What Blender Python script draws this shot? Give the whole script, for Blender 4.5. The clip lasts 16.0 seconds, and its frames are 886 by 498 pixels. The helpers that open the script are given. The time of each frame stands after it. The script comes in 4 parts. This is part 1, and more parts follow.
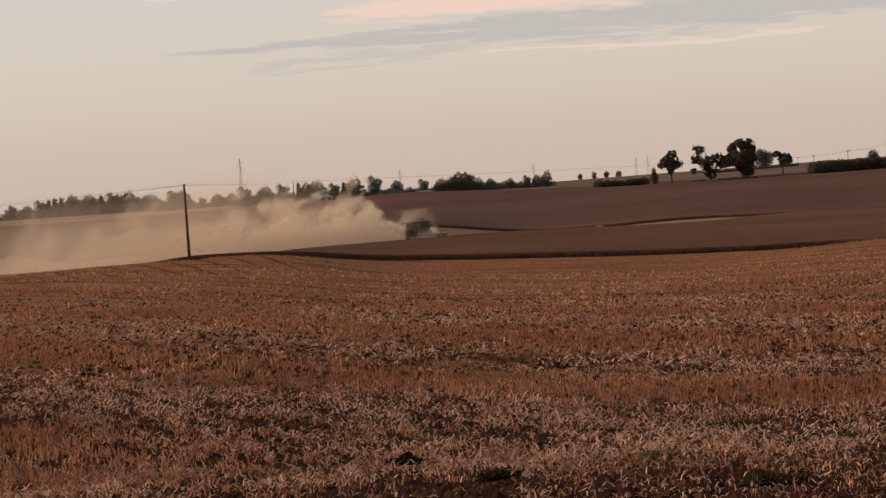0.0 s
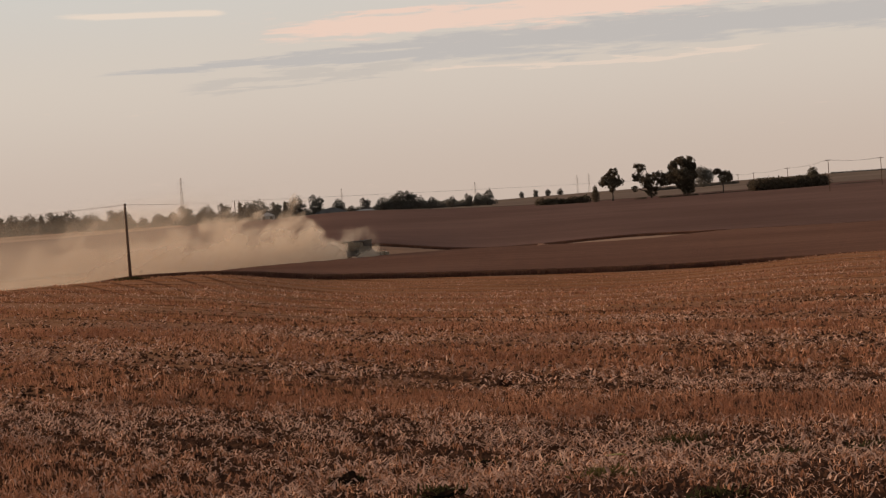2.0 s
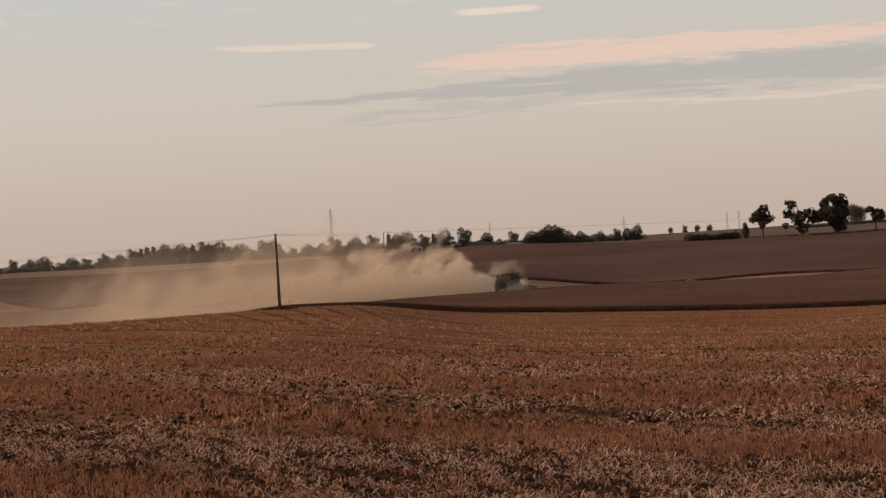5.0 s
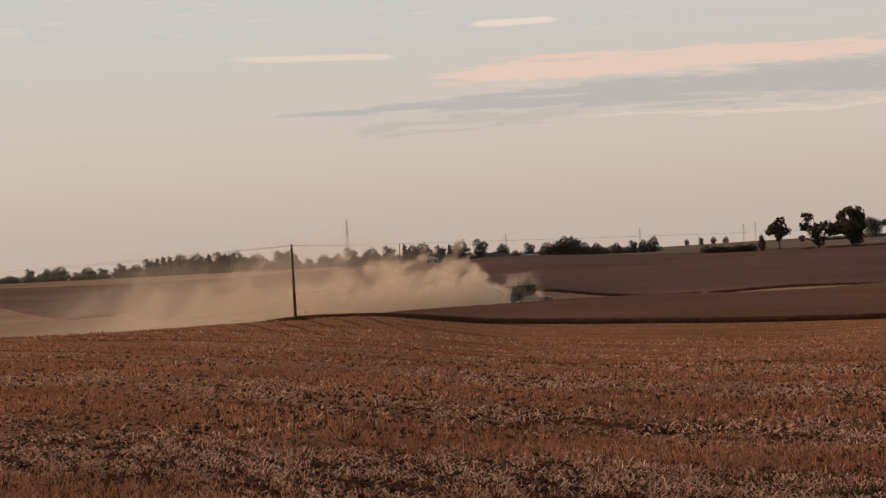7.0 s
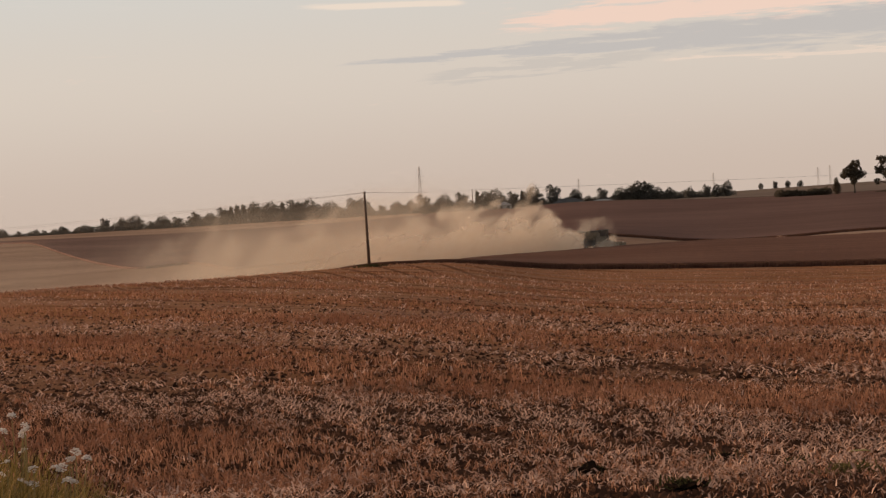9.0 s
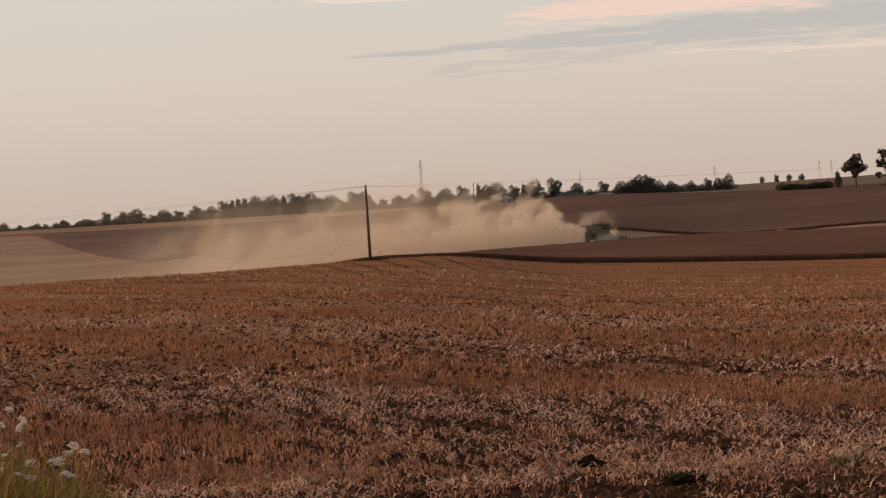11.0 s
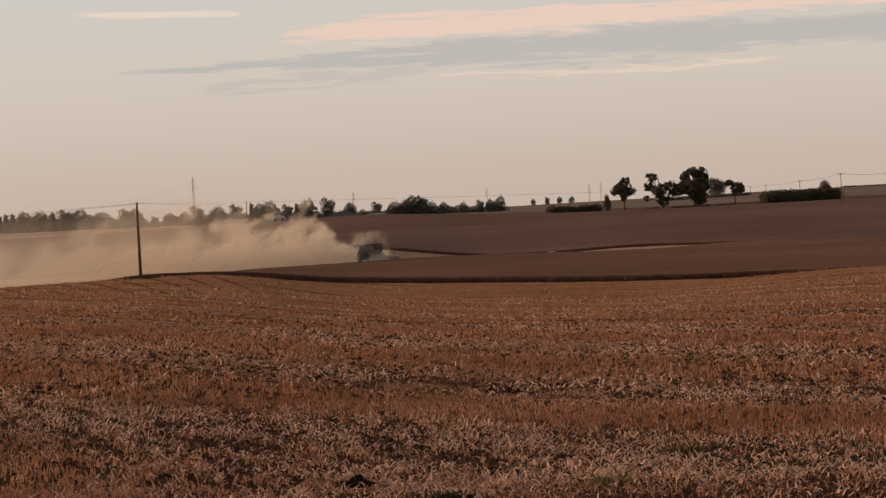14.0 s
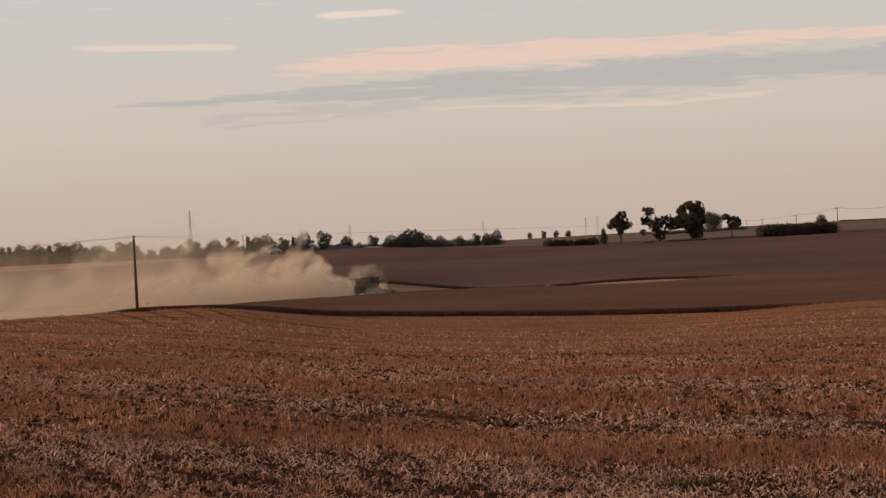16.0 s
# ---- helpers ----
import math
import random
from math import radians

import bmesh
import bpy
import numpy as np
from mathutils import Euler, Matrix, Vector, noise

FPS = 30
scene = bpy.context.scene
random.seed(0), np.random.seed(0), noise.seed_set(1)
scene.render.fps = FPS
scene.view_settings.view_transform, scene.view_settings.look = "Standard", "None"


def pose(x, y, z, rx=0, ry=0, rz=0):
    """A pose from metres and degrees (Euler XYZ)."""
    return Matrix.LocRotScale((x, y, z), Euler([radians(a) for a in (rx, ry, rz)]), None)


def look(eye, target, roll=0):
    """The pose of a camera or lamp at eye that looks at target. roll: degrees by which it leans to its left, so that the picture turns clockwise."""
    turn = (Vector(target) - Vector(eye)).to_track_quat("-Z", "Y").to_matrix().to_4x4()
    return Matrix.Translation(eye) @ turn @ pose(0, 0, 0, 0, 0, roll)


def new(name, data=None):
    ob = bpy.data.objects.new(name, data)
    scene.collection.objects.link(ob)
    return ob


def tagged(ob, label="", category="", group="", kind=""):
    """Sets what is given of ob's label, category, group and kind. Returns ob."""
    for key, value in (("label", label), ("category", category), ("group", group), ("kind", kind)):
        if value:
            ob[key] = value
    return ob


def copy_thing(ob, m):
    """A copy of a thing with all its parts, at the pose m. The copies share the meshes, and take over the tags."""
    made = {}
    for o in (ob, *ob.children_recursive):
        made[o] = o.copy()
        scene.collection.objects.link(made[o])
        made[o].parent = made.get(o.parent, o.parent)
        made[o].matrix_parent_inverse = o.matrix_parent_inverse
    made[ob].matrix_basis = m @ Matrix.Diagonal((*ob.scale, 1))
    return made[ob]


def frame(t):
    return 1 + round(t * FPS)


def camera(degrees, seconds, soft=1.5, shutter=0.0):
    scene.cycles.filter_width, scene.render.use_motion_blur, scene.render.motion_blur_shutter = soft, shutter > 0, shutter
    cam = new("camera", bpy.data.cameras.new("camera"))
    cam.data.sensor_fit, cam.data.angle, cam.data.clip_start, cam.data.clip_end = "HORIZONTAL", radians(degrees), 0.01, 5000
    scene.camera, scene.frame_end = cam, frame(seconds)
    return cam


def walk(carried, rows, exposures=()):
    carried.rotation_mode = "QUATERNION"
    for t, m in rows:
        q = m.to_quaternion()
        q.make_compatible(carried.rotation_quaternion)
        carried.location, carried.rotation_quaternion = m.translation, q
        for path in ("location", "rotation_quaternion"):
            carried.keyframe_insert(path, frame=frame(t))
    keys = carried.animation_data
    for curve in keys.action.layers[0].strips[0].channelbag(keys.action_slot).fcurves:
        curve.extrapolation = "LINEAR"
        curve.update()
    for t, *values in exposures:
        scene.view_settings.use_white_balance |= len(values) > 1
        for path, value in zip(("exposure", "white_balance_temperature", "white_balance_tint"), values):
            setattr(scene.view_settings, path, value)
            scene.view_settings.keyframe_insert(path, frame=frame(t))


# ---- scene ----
import itertools

F24 = 3688.0  # metres of distance per metre of height, at the lens's unit

# ---------------------------------------------------------------- camera
EYE = 1.7
cam = camera(24.0, 16.0, soft=1.3)
ROWS = [
    (0.0, 0.023, -0.004, 88.417, 3.709, -1.926),
    (0.5, 0.022, -0.004, 89.141, 3.609, -2.587),
    (1.0, 0.011, -0.007, 89.562, 3.755, -3.358),
    (1.5, 0.013, -0.012, 88.939, 3.599, -3.223),
    (2.0, 0.019, -0.007, 88.821, 3.941, -3.529),
    (2.5, 0.015, 0.000, 88.979, 4.068, -2.842),
    (3.0, 0.028, -0.004, 89.346, 5.012, -3.151),
    (3.5, 0.017, -0.011, 89.233, 4.413, -3.142),
    (4.0, 0.013, -0.013, 89.723, 3.551, -4.165),
    (4.5, -0.027, -0.004, 89.913, 2.608, -1.666),
    (5.0, -0.027, -0.004, 89.991, 3.155, 0.545),
    (5.2, -0.027, -0.004, 90.132, 2.367, 0.956),
    (7.3, -0.027, -0.004, 90.320, 3.112, 0.841),
    (7.5, -0.027, -0.004, 90.127, 3.226, 0.491),
    (8.0, -0.045, -0.013, 88.488, 3.488, 3.589),
    (8.5, -0.051, -0.008, 88.974, 3.388, 2.981),
    (11.0, -0.028, -0.007, 88.780, 3.399, 3.020),
    (11.5, -0.017, 0.001, 89.278, 3.167, 1.861),
    (12.0, -0.015, -0.003, 89.357, 3.626, 0.997),
    (12.5, -0.003, -0.012, 89.274, 3.539, -0.051),
    (13.0, 0.009, -0.013, 89.160, 3.366, -0.596),
    (13.5, 0.004, -0.004, 88.784, 2.679, -3.027),
    (14.0, -0.002, -0.003, 88.987, 2.720, -3.217),
    (14.5, -0.017, -0.010, 89.175, 1.984, -3.165),
    (15.0, -0.035, -0.001, 89.387, 2.344, -2.988),
    (15.5, -0.035, -0.001, 89.876, 2.496, -3.731),
    (16.0, -0.035, -0.001, 89.903, 2.628, -3.312),
]
walk(cam, [(t, pose(x, 0, EYE + z, rx, ry, rz)) for t, x, z, rx, ry, rz in ROWS],
     exposures=[(0.0, 0.07), (1.0, -0.05), (2.0, 0.02), (4.5, -0.08), (7.3, -0.05), (8.0, 0.07), (11.0, 0.08), (12.5, 0.0), (14.0, 0.0), (15.5, -0.10), (16.0, -0.05)])

# ---------------------------------------------------------------- sky and sun
SUN_AZ, SUN_EL = -74.0, 12.0
world = bpy.data.worlds.new("evening_sky")
scene.world = world
world.use_nodes = True


class Nodes:
    """Short hand for node trees."""

    def __init__(self, tree):
        self.tree = tree
        tree.nodes.clear()

    def add(self, kind, ins=None, operation=None, clamp=False):
        n = self.tree.nodes.new(kind)
        if operation:
            n.operation = operation
        if clamp:
            n.use_clamp = True
        for k, v in (ins or {}).items():
            if isinstance(v, bpy.types.NodeSocket):
                self.tree.links.new(v, n.inputs[k])
            else:
                n.inputs[k].default_value = v
        return n

    def math(self, op, a, b=0.0, clamp=False):
        return self.add("ShaderNodeMath", {0: a, 1: b}, operation=op, clamp=clamp).outputs[0]

    def smooth(self, v, lo, hi, out0=0.0, out1=1.0):
        n = self.add("ShaderNodeMapRange", {0: v, 1: lo, 2: hi, 3: out0, 4: out1})
        n.interpolation_type = "SMOOTHSTEP"
        return n.outputs[0]

    def mix(self, f, a, b, blend="MIX"):
        n = self.add("ShaderNodeMix")
        n.data_type, n.blend_type = "RGBA", blend
        for i, v in ((0, f), (6, a), (7, b)):
            if isinstance(v, bpy.types.NodeSocket):
                self.tree.links.new(v, n.inputs[i])
            else:
                n.inputs[i].default_value = (*v, 1) if i and len(v) == 3 else v
        return n.outputs[2]

    def noise(self, vec, scale, detail=4.0, rough=0.55, distortion=0.0):
        return self.add("ShaderNodeTexNoise", {"Vector": vec, "Scale": scale, "Detail": detail, "Roughness": rough, "Distortion": distortion}).outputs[0]


def build_sky():
    n = Nodes(world.node_tree)
    d = n.add("ShaderNodeTexCoord").outputs["Generated"]
    xyz = n.add("ShaderNodeSeparateXYZ", {0: d}).outputs
    z = xyz["Z"]
    air = n.add("ShaderNodeTexSky")
    air.sky_type, air.sun_disc = "NISHITA", False
    air.sun_elevation, air.sun_rotation = radians(SUN_EL), radians(SUN_AZ)
    air.air_density, air.dust_density = 1.6, 4.0
    sky = n.mix(1.0, air.outputs[0], (0.09, 0.09, 0.09), "MULTIPLY")
    # evening haze: warm at the horizon, greyer and cooler above
    haze = n.mix(n.smooth(z, 0.0, 0.075), (0.615, 0.492, 0.412), (0.690, 0.607, 0.530))
    haze = n.mix(n.smooth(z, 0.06, 0.14), haze, (0.64, 0.635, 0.61))
    haze = n.mix(n.smooth(z, 0.14, 0.7), haze, (0.225, 0.22, 0.235))
    haze = n.mix(n.smooth(z, -0.4, -0.02), (0.12, 0.08, 0.06), haze)
    col = n.mix(0.92, sky, haze)
    # streaks of evening cloud, long and flat
    flat = n.add("ShaderNodeMapping", {0: d, 3: (9.0, 9.0, 110.0)}).outputs[0]
    wisp = n.noise(flat, 1.0, 7.0, 0.62, distortion=0.6)
    fine = n.noise(n.add("ShaderNodeMapping", {0: d, 1: (0.3, 1.9, 0.0), 3: (24.0, 24.0, 300.0)}).outputs[0], 1.0, 6.0, 0.6, 0.9)
    broad = n.noise(n.add("ShaderNodeMapping", {0: d, 1: (3.1, 0.7, 0.0), 3: (4.0, 4.0, 42.0)}).outputs[0], 1.0, 5.0, 0.55, distortion=0.3)
    x = n.math("DIVIDE", xyz["X"], xyz["Y"])
    crisp = n.noise(n.add("ShaderNodeMapping", {0: d, 1: (1.3, 0.4, 0.0), 3: (38.0, 38.0, 330.0)}).outputs[0], 1.0, 6.0, 0.58, 0.5)
    warp = n.math("ADD", n.math("MULTIPLY", n.math("SUBTRACT", wisp, 0.5), 0.016), n.math("MULTIPLY", n.math("SUBTRACT", fine, 0.5), 0.010))

    def band(base, slope, width, x0, x1, x2=9.0, x3=10.0, torn=0.9, sway=1.0):
        """A long streak of cloud with torn edges, from x0..x1 to x2..x3 along the horizon."""
        zc = n.math("ADD", n.math("SUBTRACT", z, n.math("MULTIPLY", x, slope)), n.math("MULTIPLY", warp, sway))
        dz = n.math("DIVIDE", n.math("SUBTRACT", zc, base), width)
        g = n.math("POWER", 2.718, n.math("MULTIPLY", n.math("MULTIPLY", dz, dz), -1.0))
        g = n.math("MULTIPLY", g, n.math("MULTIPLY", n.smooth(x, x0, x1), n.smooth(x, x3, x2)))
        return n.smooth(n.math("ADD", g, n.math("MULTIPLY", n.math("SUBTRACT", crisp, 0.5), torn)), 0.30, 0.80)

    grey = band(0.0742, 0.018, n.smooth(x, -0.10, 0.20, 0.0032, 0.0088), -0.13, -0.05, torn=1.2)
    tail = band(0.0660, 0.055, 0.0026, -0.08, -0.03, 0.03, 0.08)
    pink = band(0.0880, 0.011, n.smooth(x, 0.10, 0.26, 0.0064, 0.0038), -0.05, 0.02, torn=1.9)
    low = band(0.0655, 0.0, 0.0022, 0.03, 0.09, 0.20, 0.25, torn=1.2)
    thin = band(0.0975, -0.027, 0.0019, -0.14, -0.09, -0.045, -0.025, torn=0.6, sway=0.15)
    small = band(0.1117, 0.01, 0.0020, -0.008, 0.012, 0.035, 0.052, torn=0.7, sway=0.15)
    rest = n.math("MULTIPLY", n.smooth(z, 0.098, 0.125), n.smooth(crisp, 0.56, 0.68))
    col = n.mix(n.math("MULTIPLY", grey, 0.85), col, (0.500, 0.470, 0.450))
    col = n.mix(n.math("MULTIPLY", tail, 0.55), col, (0.52, 0.475, 0.435))
    col = n.mix(n.math("MULTIPLY", pink, 0.90), col, (0.84, 0.615, 0.505))
    col = n.mix(n.math("MULTIPLY", low, 0.75), col, (0.78, 0.63, 0.52))
    col = n.mix(n.math("MULTIPLY", thin, 0.80), col, (0.82, 0.68, 0.56))
    col = n.mix(n.math("MULTIPLY", small, 0.90), col, (0.86, 0.71, 0.60))
    col = n.mix(n.math("MULTIPLY", rest, 0.40), col, (0.80, 0.69, 0.60))
    bg = n.add("ShaderNodeBackground", {0: col, 1: 1.0})
    out = n.add("ShaderNodeOutputWorld", {0: bg.outputs[0]})


build_sky()
sun = new("sun", bpy.data.lights.new("sun", "SUN"))
sun.data.energy, sun.data.angle, sun.data.color = 3.6, radians(1.5), (1.0, 0.68, 0.45)
sun_to = Vector((math.sin(radians(SUN_AZ)) * math.cos(radians(SUN_EL)), math.cos(radians(SUN_AZ)) * math.cos(radians(SUN_EL)), math.sin(radians(SUN_EL))))
sun.matrix_world = look(sun_to * 50, (0, 0, 0))

# ---------------------------------------------------------------- materials
ROW_DIR = Vector((0.57, -0.82, 0)).normalized()   # way of the drill rows and swaths
ROW_N = Vector((0.82, 0.57, 0)).normalized()
BAND, BAND_0 = 13.2, 26.3                          # swath period, and the middle of one strip of bare stubble


def material(name):
    m = bpy.data.materials.new(name)
    m.use_nodes = True
    return m, Nodes(m.node_tree)


def finish(n, col, rough=0.9, bump=None, dist=0.02, strength=0.6, metal=0.0, translucent=0.0, spec=0.3):
    ins = {"Base Color": col, "Roughness": rough, "Metallic": metal, "Specular IOR Level": spec}
    if bump is not None:
        ins["Normal"] = n.add("ShaderNodeBump", {"Height": bump, "Distance": dist, "Strength": strength}).outputs[0]
    sh = n.add("ShaderNodeBsdfPrincipled", ins).outputs[0]
    if translucent:
        tr = n.add("ShaderNodeBsdfTranslucent", {"Color": col}).outputs[0]
        sh = n.add("ShaderNodeMixShader", {0: translucent, 1: sh, 2: tr}).outputs[0]
    n.add("ShaderNodeOutputMaterial", {0: sh})


def rgba(c):
    return (c[0], c[1], c[2], 1.0)


def plain(name, a, b, scale, rough=0.8, bump=0.01, metal=0.0, translucent=0.0, coarse=None):
    """Two colours mixed by a fine and a coarse noise, with relief."""
    m, n = material(name)
    p = n.add("ShaderNodeTexCoord").outputs["Object"]
    f = n.noise(p, scale, 6.0, 0.6)
    g = n.noise(p, coarse or scale * 0.13, 3.0)
    k = n.smooth(n.math("ADD", n.math("MULTIPLY", f, 0.6), n.math("MULTIPLY", g, 0.4)), 0.36, 0.64)
    finish(n, n.mix(k, a, b), rough, f if bump else None, bump, 0.6, metal, translucent)
    return m


def islands(name, a, b, c, rough=0.85, translucent=0.25, patch=0.15):
    """For blades and leaves: colour by piece, and slowly by place."""
    m, n = material(name)
    p = n.add("ShaderNodeTexCoord").outputs["Object"]
    r = n.add("ShaderNodeNewGeometry").outputs["Random Per Island"]
    col = n.mix(n.smooth(r, 0.0, 0.7), a, b)
    col = n.mix(n.math("MULTIPLY", n.smooth(n.noise(p, patch, 3.0), 0.42, 0.65), 0.7), col, c)
    finish(n, col, rough, translucent=translucent, spec=0.0)
    return m


def ground_material():
    """Cut field: soil, stubble and swaths of straw along the rows; rough grass at the verge."""
    m, n = material("cut_field")
    p = n.add("ShaderNodeTexCoord").outputs["Object"]
    geo = n.add("ShaderNodeVectorMath", {0: p, 1: tuple(ROW_N)}, operation="DOT_PRODUCT").outputs["Value"]
    along = n.add("ShaderNodeVectorMath", {0: p, 1: tuple(ROW_DIR)}, operation="DOT_PRODUCT").outputs["Value"]
    wob = n.math("MULTIPLY", n.math("SUBTRACT", n.noise(p, 0.06, 3.0), 0.5), 4.0)
    ph = n.math("MULTIPLY", n.math("ADD", n.math("SUBTRACT", geo, BAND_0), wob), 2 * math.pi / BAND)
    wave = n.math("COSINE", ph)                     # 1: bare stubble strip, -1: straw swath
    rowv = n.add("ShaderNodeCombineXYZ", {0: n.math("MULTIPLY", along, 0.10), 1: n.math("MULTIPLY", geo, 2.2), 2: 0.0}).outputs[0]
    rows = n.noise(rowv, 1.0, 5.0, 0.6)
    fine = n.noise(p, 9.0, 6.0, 0.7)
    mid = n.noise(p, 0.9, 5.0, 0.6)
    big = n.noise(p, 0.025, 4.0, 0.55)
    k = n.math("ADD", n.math("ADD", n.math("MULTIPLY", wave, 0.22), n.math("MULTIPLY", n.math("SUBTRACT", rows, 0.5), 1.1)), n.math("MULTIPLY", n.math("SUBTRACT", mid, 0.5), 0.7))
    col = n.mix(n.smooth(k, -0.35, 0.35), (0.315, 0.168, 0.102), (0.310, 0.132, 0.060))
    col = n.mix(n.smooth(fine, 0.52, 0.74), col, (0.33, 0.205, 0.13))
    col = n.mix(n.math("MULTIPLY", n.smooth(fine, 0.48, 0.30), 0.75), col, (0.075, 0.042, 0.028))
    col = n.mix(n.math("MULTIPLY", n.smooth(big, 0.45, 0.7), 0.35), col, (0.26, 0.125, 0.058))
    longv = n.add("ShaderNodeCombineXYZ", {0: n.math("MULTIPLY", along, 0.035), 1: n.math("MULTIPLY", geo, 0.42), 2: 3.0}).outputs[0]
    col = n.mix(n.math("MULTIPLY", n.smooth(n.noise(longv, 1.0, 3.0, 0.5), 0.47, 0.36), 0.75), col, (0.090, 0.038, 0.020))
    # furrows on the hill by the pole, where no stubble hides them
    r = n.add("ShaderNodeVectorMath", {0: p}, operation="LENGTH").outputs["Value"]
    flat = n.add("ShaderNodeSeparateXYZ", {0: p}).outputs
    turn = n.math("ADD", n.math("ARCTAN2", flat["X"], flat["Y"]), n.math("MULTIPLY", n.math("LOGARITHM", r, math.e), 0.067))
    furrow = n.math("COSINE", n.math("MULTIPLY", turn, 2 * math.pi / 0.0162))
    hill = n.math("MULTIPLY", n.math("MULTIPLY", n.smooth(r, 142.0, 158.0), n.smooth(r, 240.0, 222.0)), n.math("MULTIPLY", n.smooth(flat["X"], -3.0, -11.0), n.smooth(flat["X"], -42.0, -34.0)))
    col = n.mix(n.math("MULTIPLY", n.smooth(furrow, 0.76, 0.92), n.math("MULTIPLY", hill, 0.6)), col, (0.070, 0.030, 0.018))
    # towards the eye: dark soil, with the shade between the straw in its colour
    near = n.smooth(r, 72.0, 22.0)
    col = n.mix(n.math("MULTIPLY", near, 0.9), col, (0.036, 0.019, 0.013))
    bump = n.math("ADD", n.math("MULTIPLY", rows, 0.6), n.math("ADD", fine, mid))
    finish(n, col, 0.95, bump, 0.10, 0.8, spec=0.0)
    return m


def crop_material(name, a, b, streak_az=0.0):
    """Ripe standing grain, brown, with drill lines and soft patches."""
    m, n = material(name)
    p = n.add("ShaderNodeTexCoord").outputs["Object"]
    rowv = n.add("ShaderNodeMapping", {0: p, 2: (0, 0, radians(streak_az)), 3: (0.02, 0.30, 0.3)}).outputs[0]
    s = n.noise(rowv, 1.0, 6.0, 0.6)
    f = n.noise(p, 1.3, 6.0, 0.7)
    g = n.noise(p, 0.012, 4.0)
    k = n.math("ADD", n.math("MULTIPLY", s, 0.28), n.math("ADD", n.math("MULTIPLY", f, 0.25), n.math("MULTIPLY", g, 0.47)))
    finish(n, n.mix(n.smooth(k, 0.38, 0.62), a, b), 0.95, n.math("ADD", f, n.noise(p, 6.0, 4.0, 0.7)), 0.10, 0.7, spec=0.0)
    return m


M_GROUND = ground_material()
M_CROP = crop_material("ripe_crop", (0.140, 0.074, 0.054), (0.200, 0.110, 0.078), 20)
M_CROP_FAR = crop_material("ripe_crop_slope", (0.128, 0.077, 0.064), (0.180, 0.110, 0.090), -8)
M_PALE = crop_material("pale_stubble", (0.235, 0.148, 0.102), (0.35, 0.232, 0.165), 12)
M_STUBBLE = islands("stubble_straw", (0.14, 0.060, 0.034), (0.50, 0.255, 0.155), (0.28, 0.125, 0.074))
M_STRAW = islands("loose_straw", (0.15, 0.076, 0.050), (0.71, 0.462, 0.352), (0.265, 0.14, 0.096))
M_STALK = islands("crop_stalk", (0.110, 0.056, 0.040), (0.17, 0.090, 0.062), (0.10, 0.05, 0.038), translucent=0.05)
M_GRASS = islands("verge_grass", (0.10, 0.074, 0.023), (0.40, 0.265, 0.10), (0.17, 0.125, 0.030), patch=1.6, translucent=0.4)
M_WEED = islands("weed_leaf", (0.036, 0.036, 0.016), (0.075, 0.068, 0.030), (0.05, 0.035, 0.02), patch=1.5)
M_WEED_BRIGHT = islands("weed_leaf_fresh", (0.080, 0.070, 0.028), (0.15, 0.120, 0.048), (0.08, 0.055, 0.03), patch=2.0)
M_LEAF = islands("tree_leaf", (0.088, 0.074, 0.054), (0.140, 0.114, 0.082), (0.090, 0.073, 0.057), translucent=0.5, patch=0.05)
# far leaves are paler and greyer: distance haze is put into their colour
M_LEAF_HAZED = islands("tree_leaf_hazed", (0.115, 0.108, 0.094), (0.155, 0.144, 0.124), (0.11, 0.103, 0.092), translucent=0.5, patch=0.02)
M_BARK = plain("bark", (0.055, 0.042, 0.034), (0.10, 0.08, 0.062), 6.0, 0.95, 0.03)
M_POLE = plain("weathered_pole_wood", (0.075, 0.048, 0.034), (0.15, 0.095, 0.065), 5.0, 0.9, 0.01)
# lightened steel: the haze over the far pylons is put into the colour
M_STEEL_HAZED = plain("galvanised_steel_hazed", (0.55, 0.52, 0.50), (0.64, 0.61, 0.58), 2.0, 0.8, 0.0, 0.0)
M_WIRE = plain("wire", (0.10, 0.095, 0.09), (0.16, 0.15, 0.14), 1.0, 0.6, 0.0, 0.4)
M_CERAMIC = plain("insulator_ceramic", (0.25, 0.20, 0.17), (0.35, 0.30, 0.26), 9.0, 0.3, 0.0)
# near-black soil for the clods, their shade included in the colour
M_SOIL_SHADE = islands("dark_soil_shade", (0.012, 0.008, 0.006), (0.030, 0.018, 0.012), (0.020, 0.012, 0.008), translucent=0.0, patch=9.0)
M_FLOWER = plain("white_floret", (0.80, 0.73, 0.67), (0.90, 0.85, 0.80), 30.0, 0.8, 0.0, translucent=0.5)
M_STEM = plain("flower_stem", (0.20, 0.15, 0.05), (0.32, 0.23, 0.10), 14.0, 0.8, 0.0)
M_PAINT = plain("dusty_green_paint", (0.095, 0.080, 0.052), (0.18, 0.135, 0.092), 3.0, 0.6, 0.0)
M_DARK = plain("dark_dusty_metal", (0.035, 0.030, 0.027), (0.075, 0.062, 0.052), 4.0, 0.7, 0.0)
M_RUBBER = plain("dusty_rubber", (0.035, 0.03, 0.028), (0.09, 0.07, 0.055), 7.0, 0.9, 0.02)
M_GLASS = plain("cab_glass", (0.03, 0.03, 0.03), (0.045, 0.043, 0.042), 1.0, 0.12, 0.0)
M_ROOF = plain("pale_sheet_roof", (0.36, 0.35, 0.35), (0.46, 0.45, 0.45), 0.4, 0.6, 0.0)
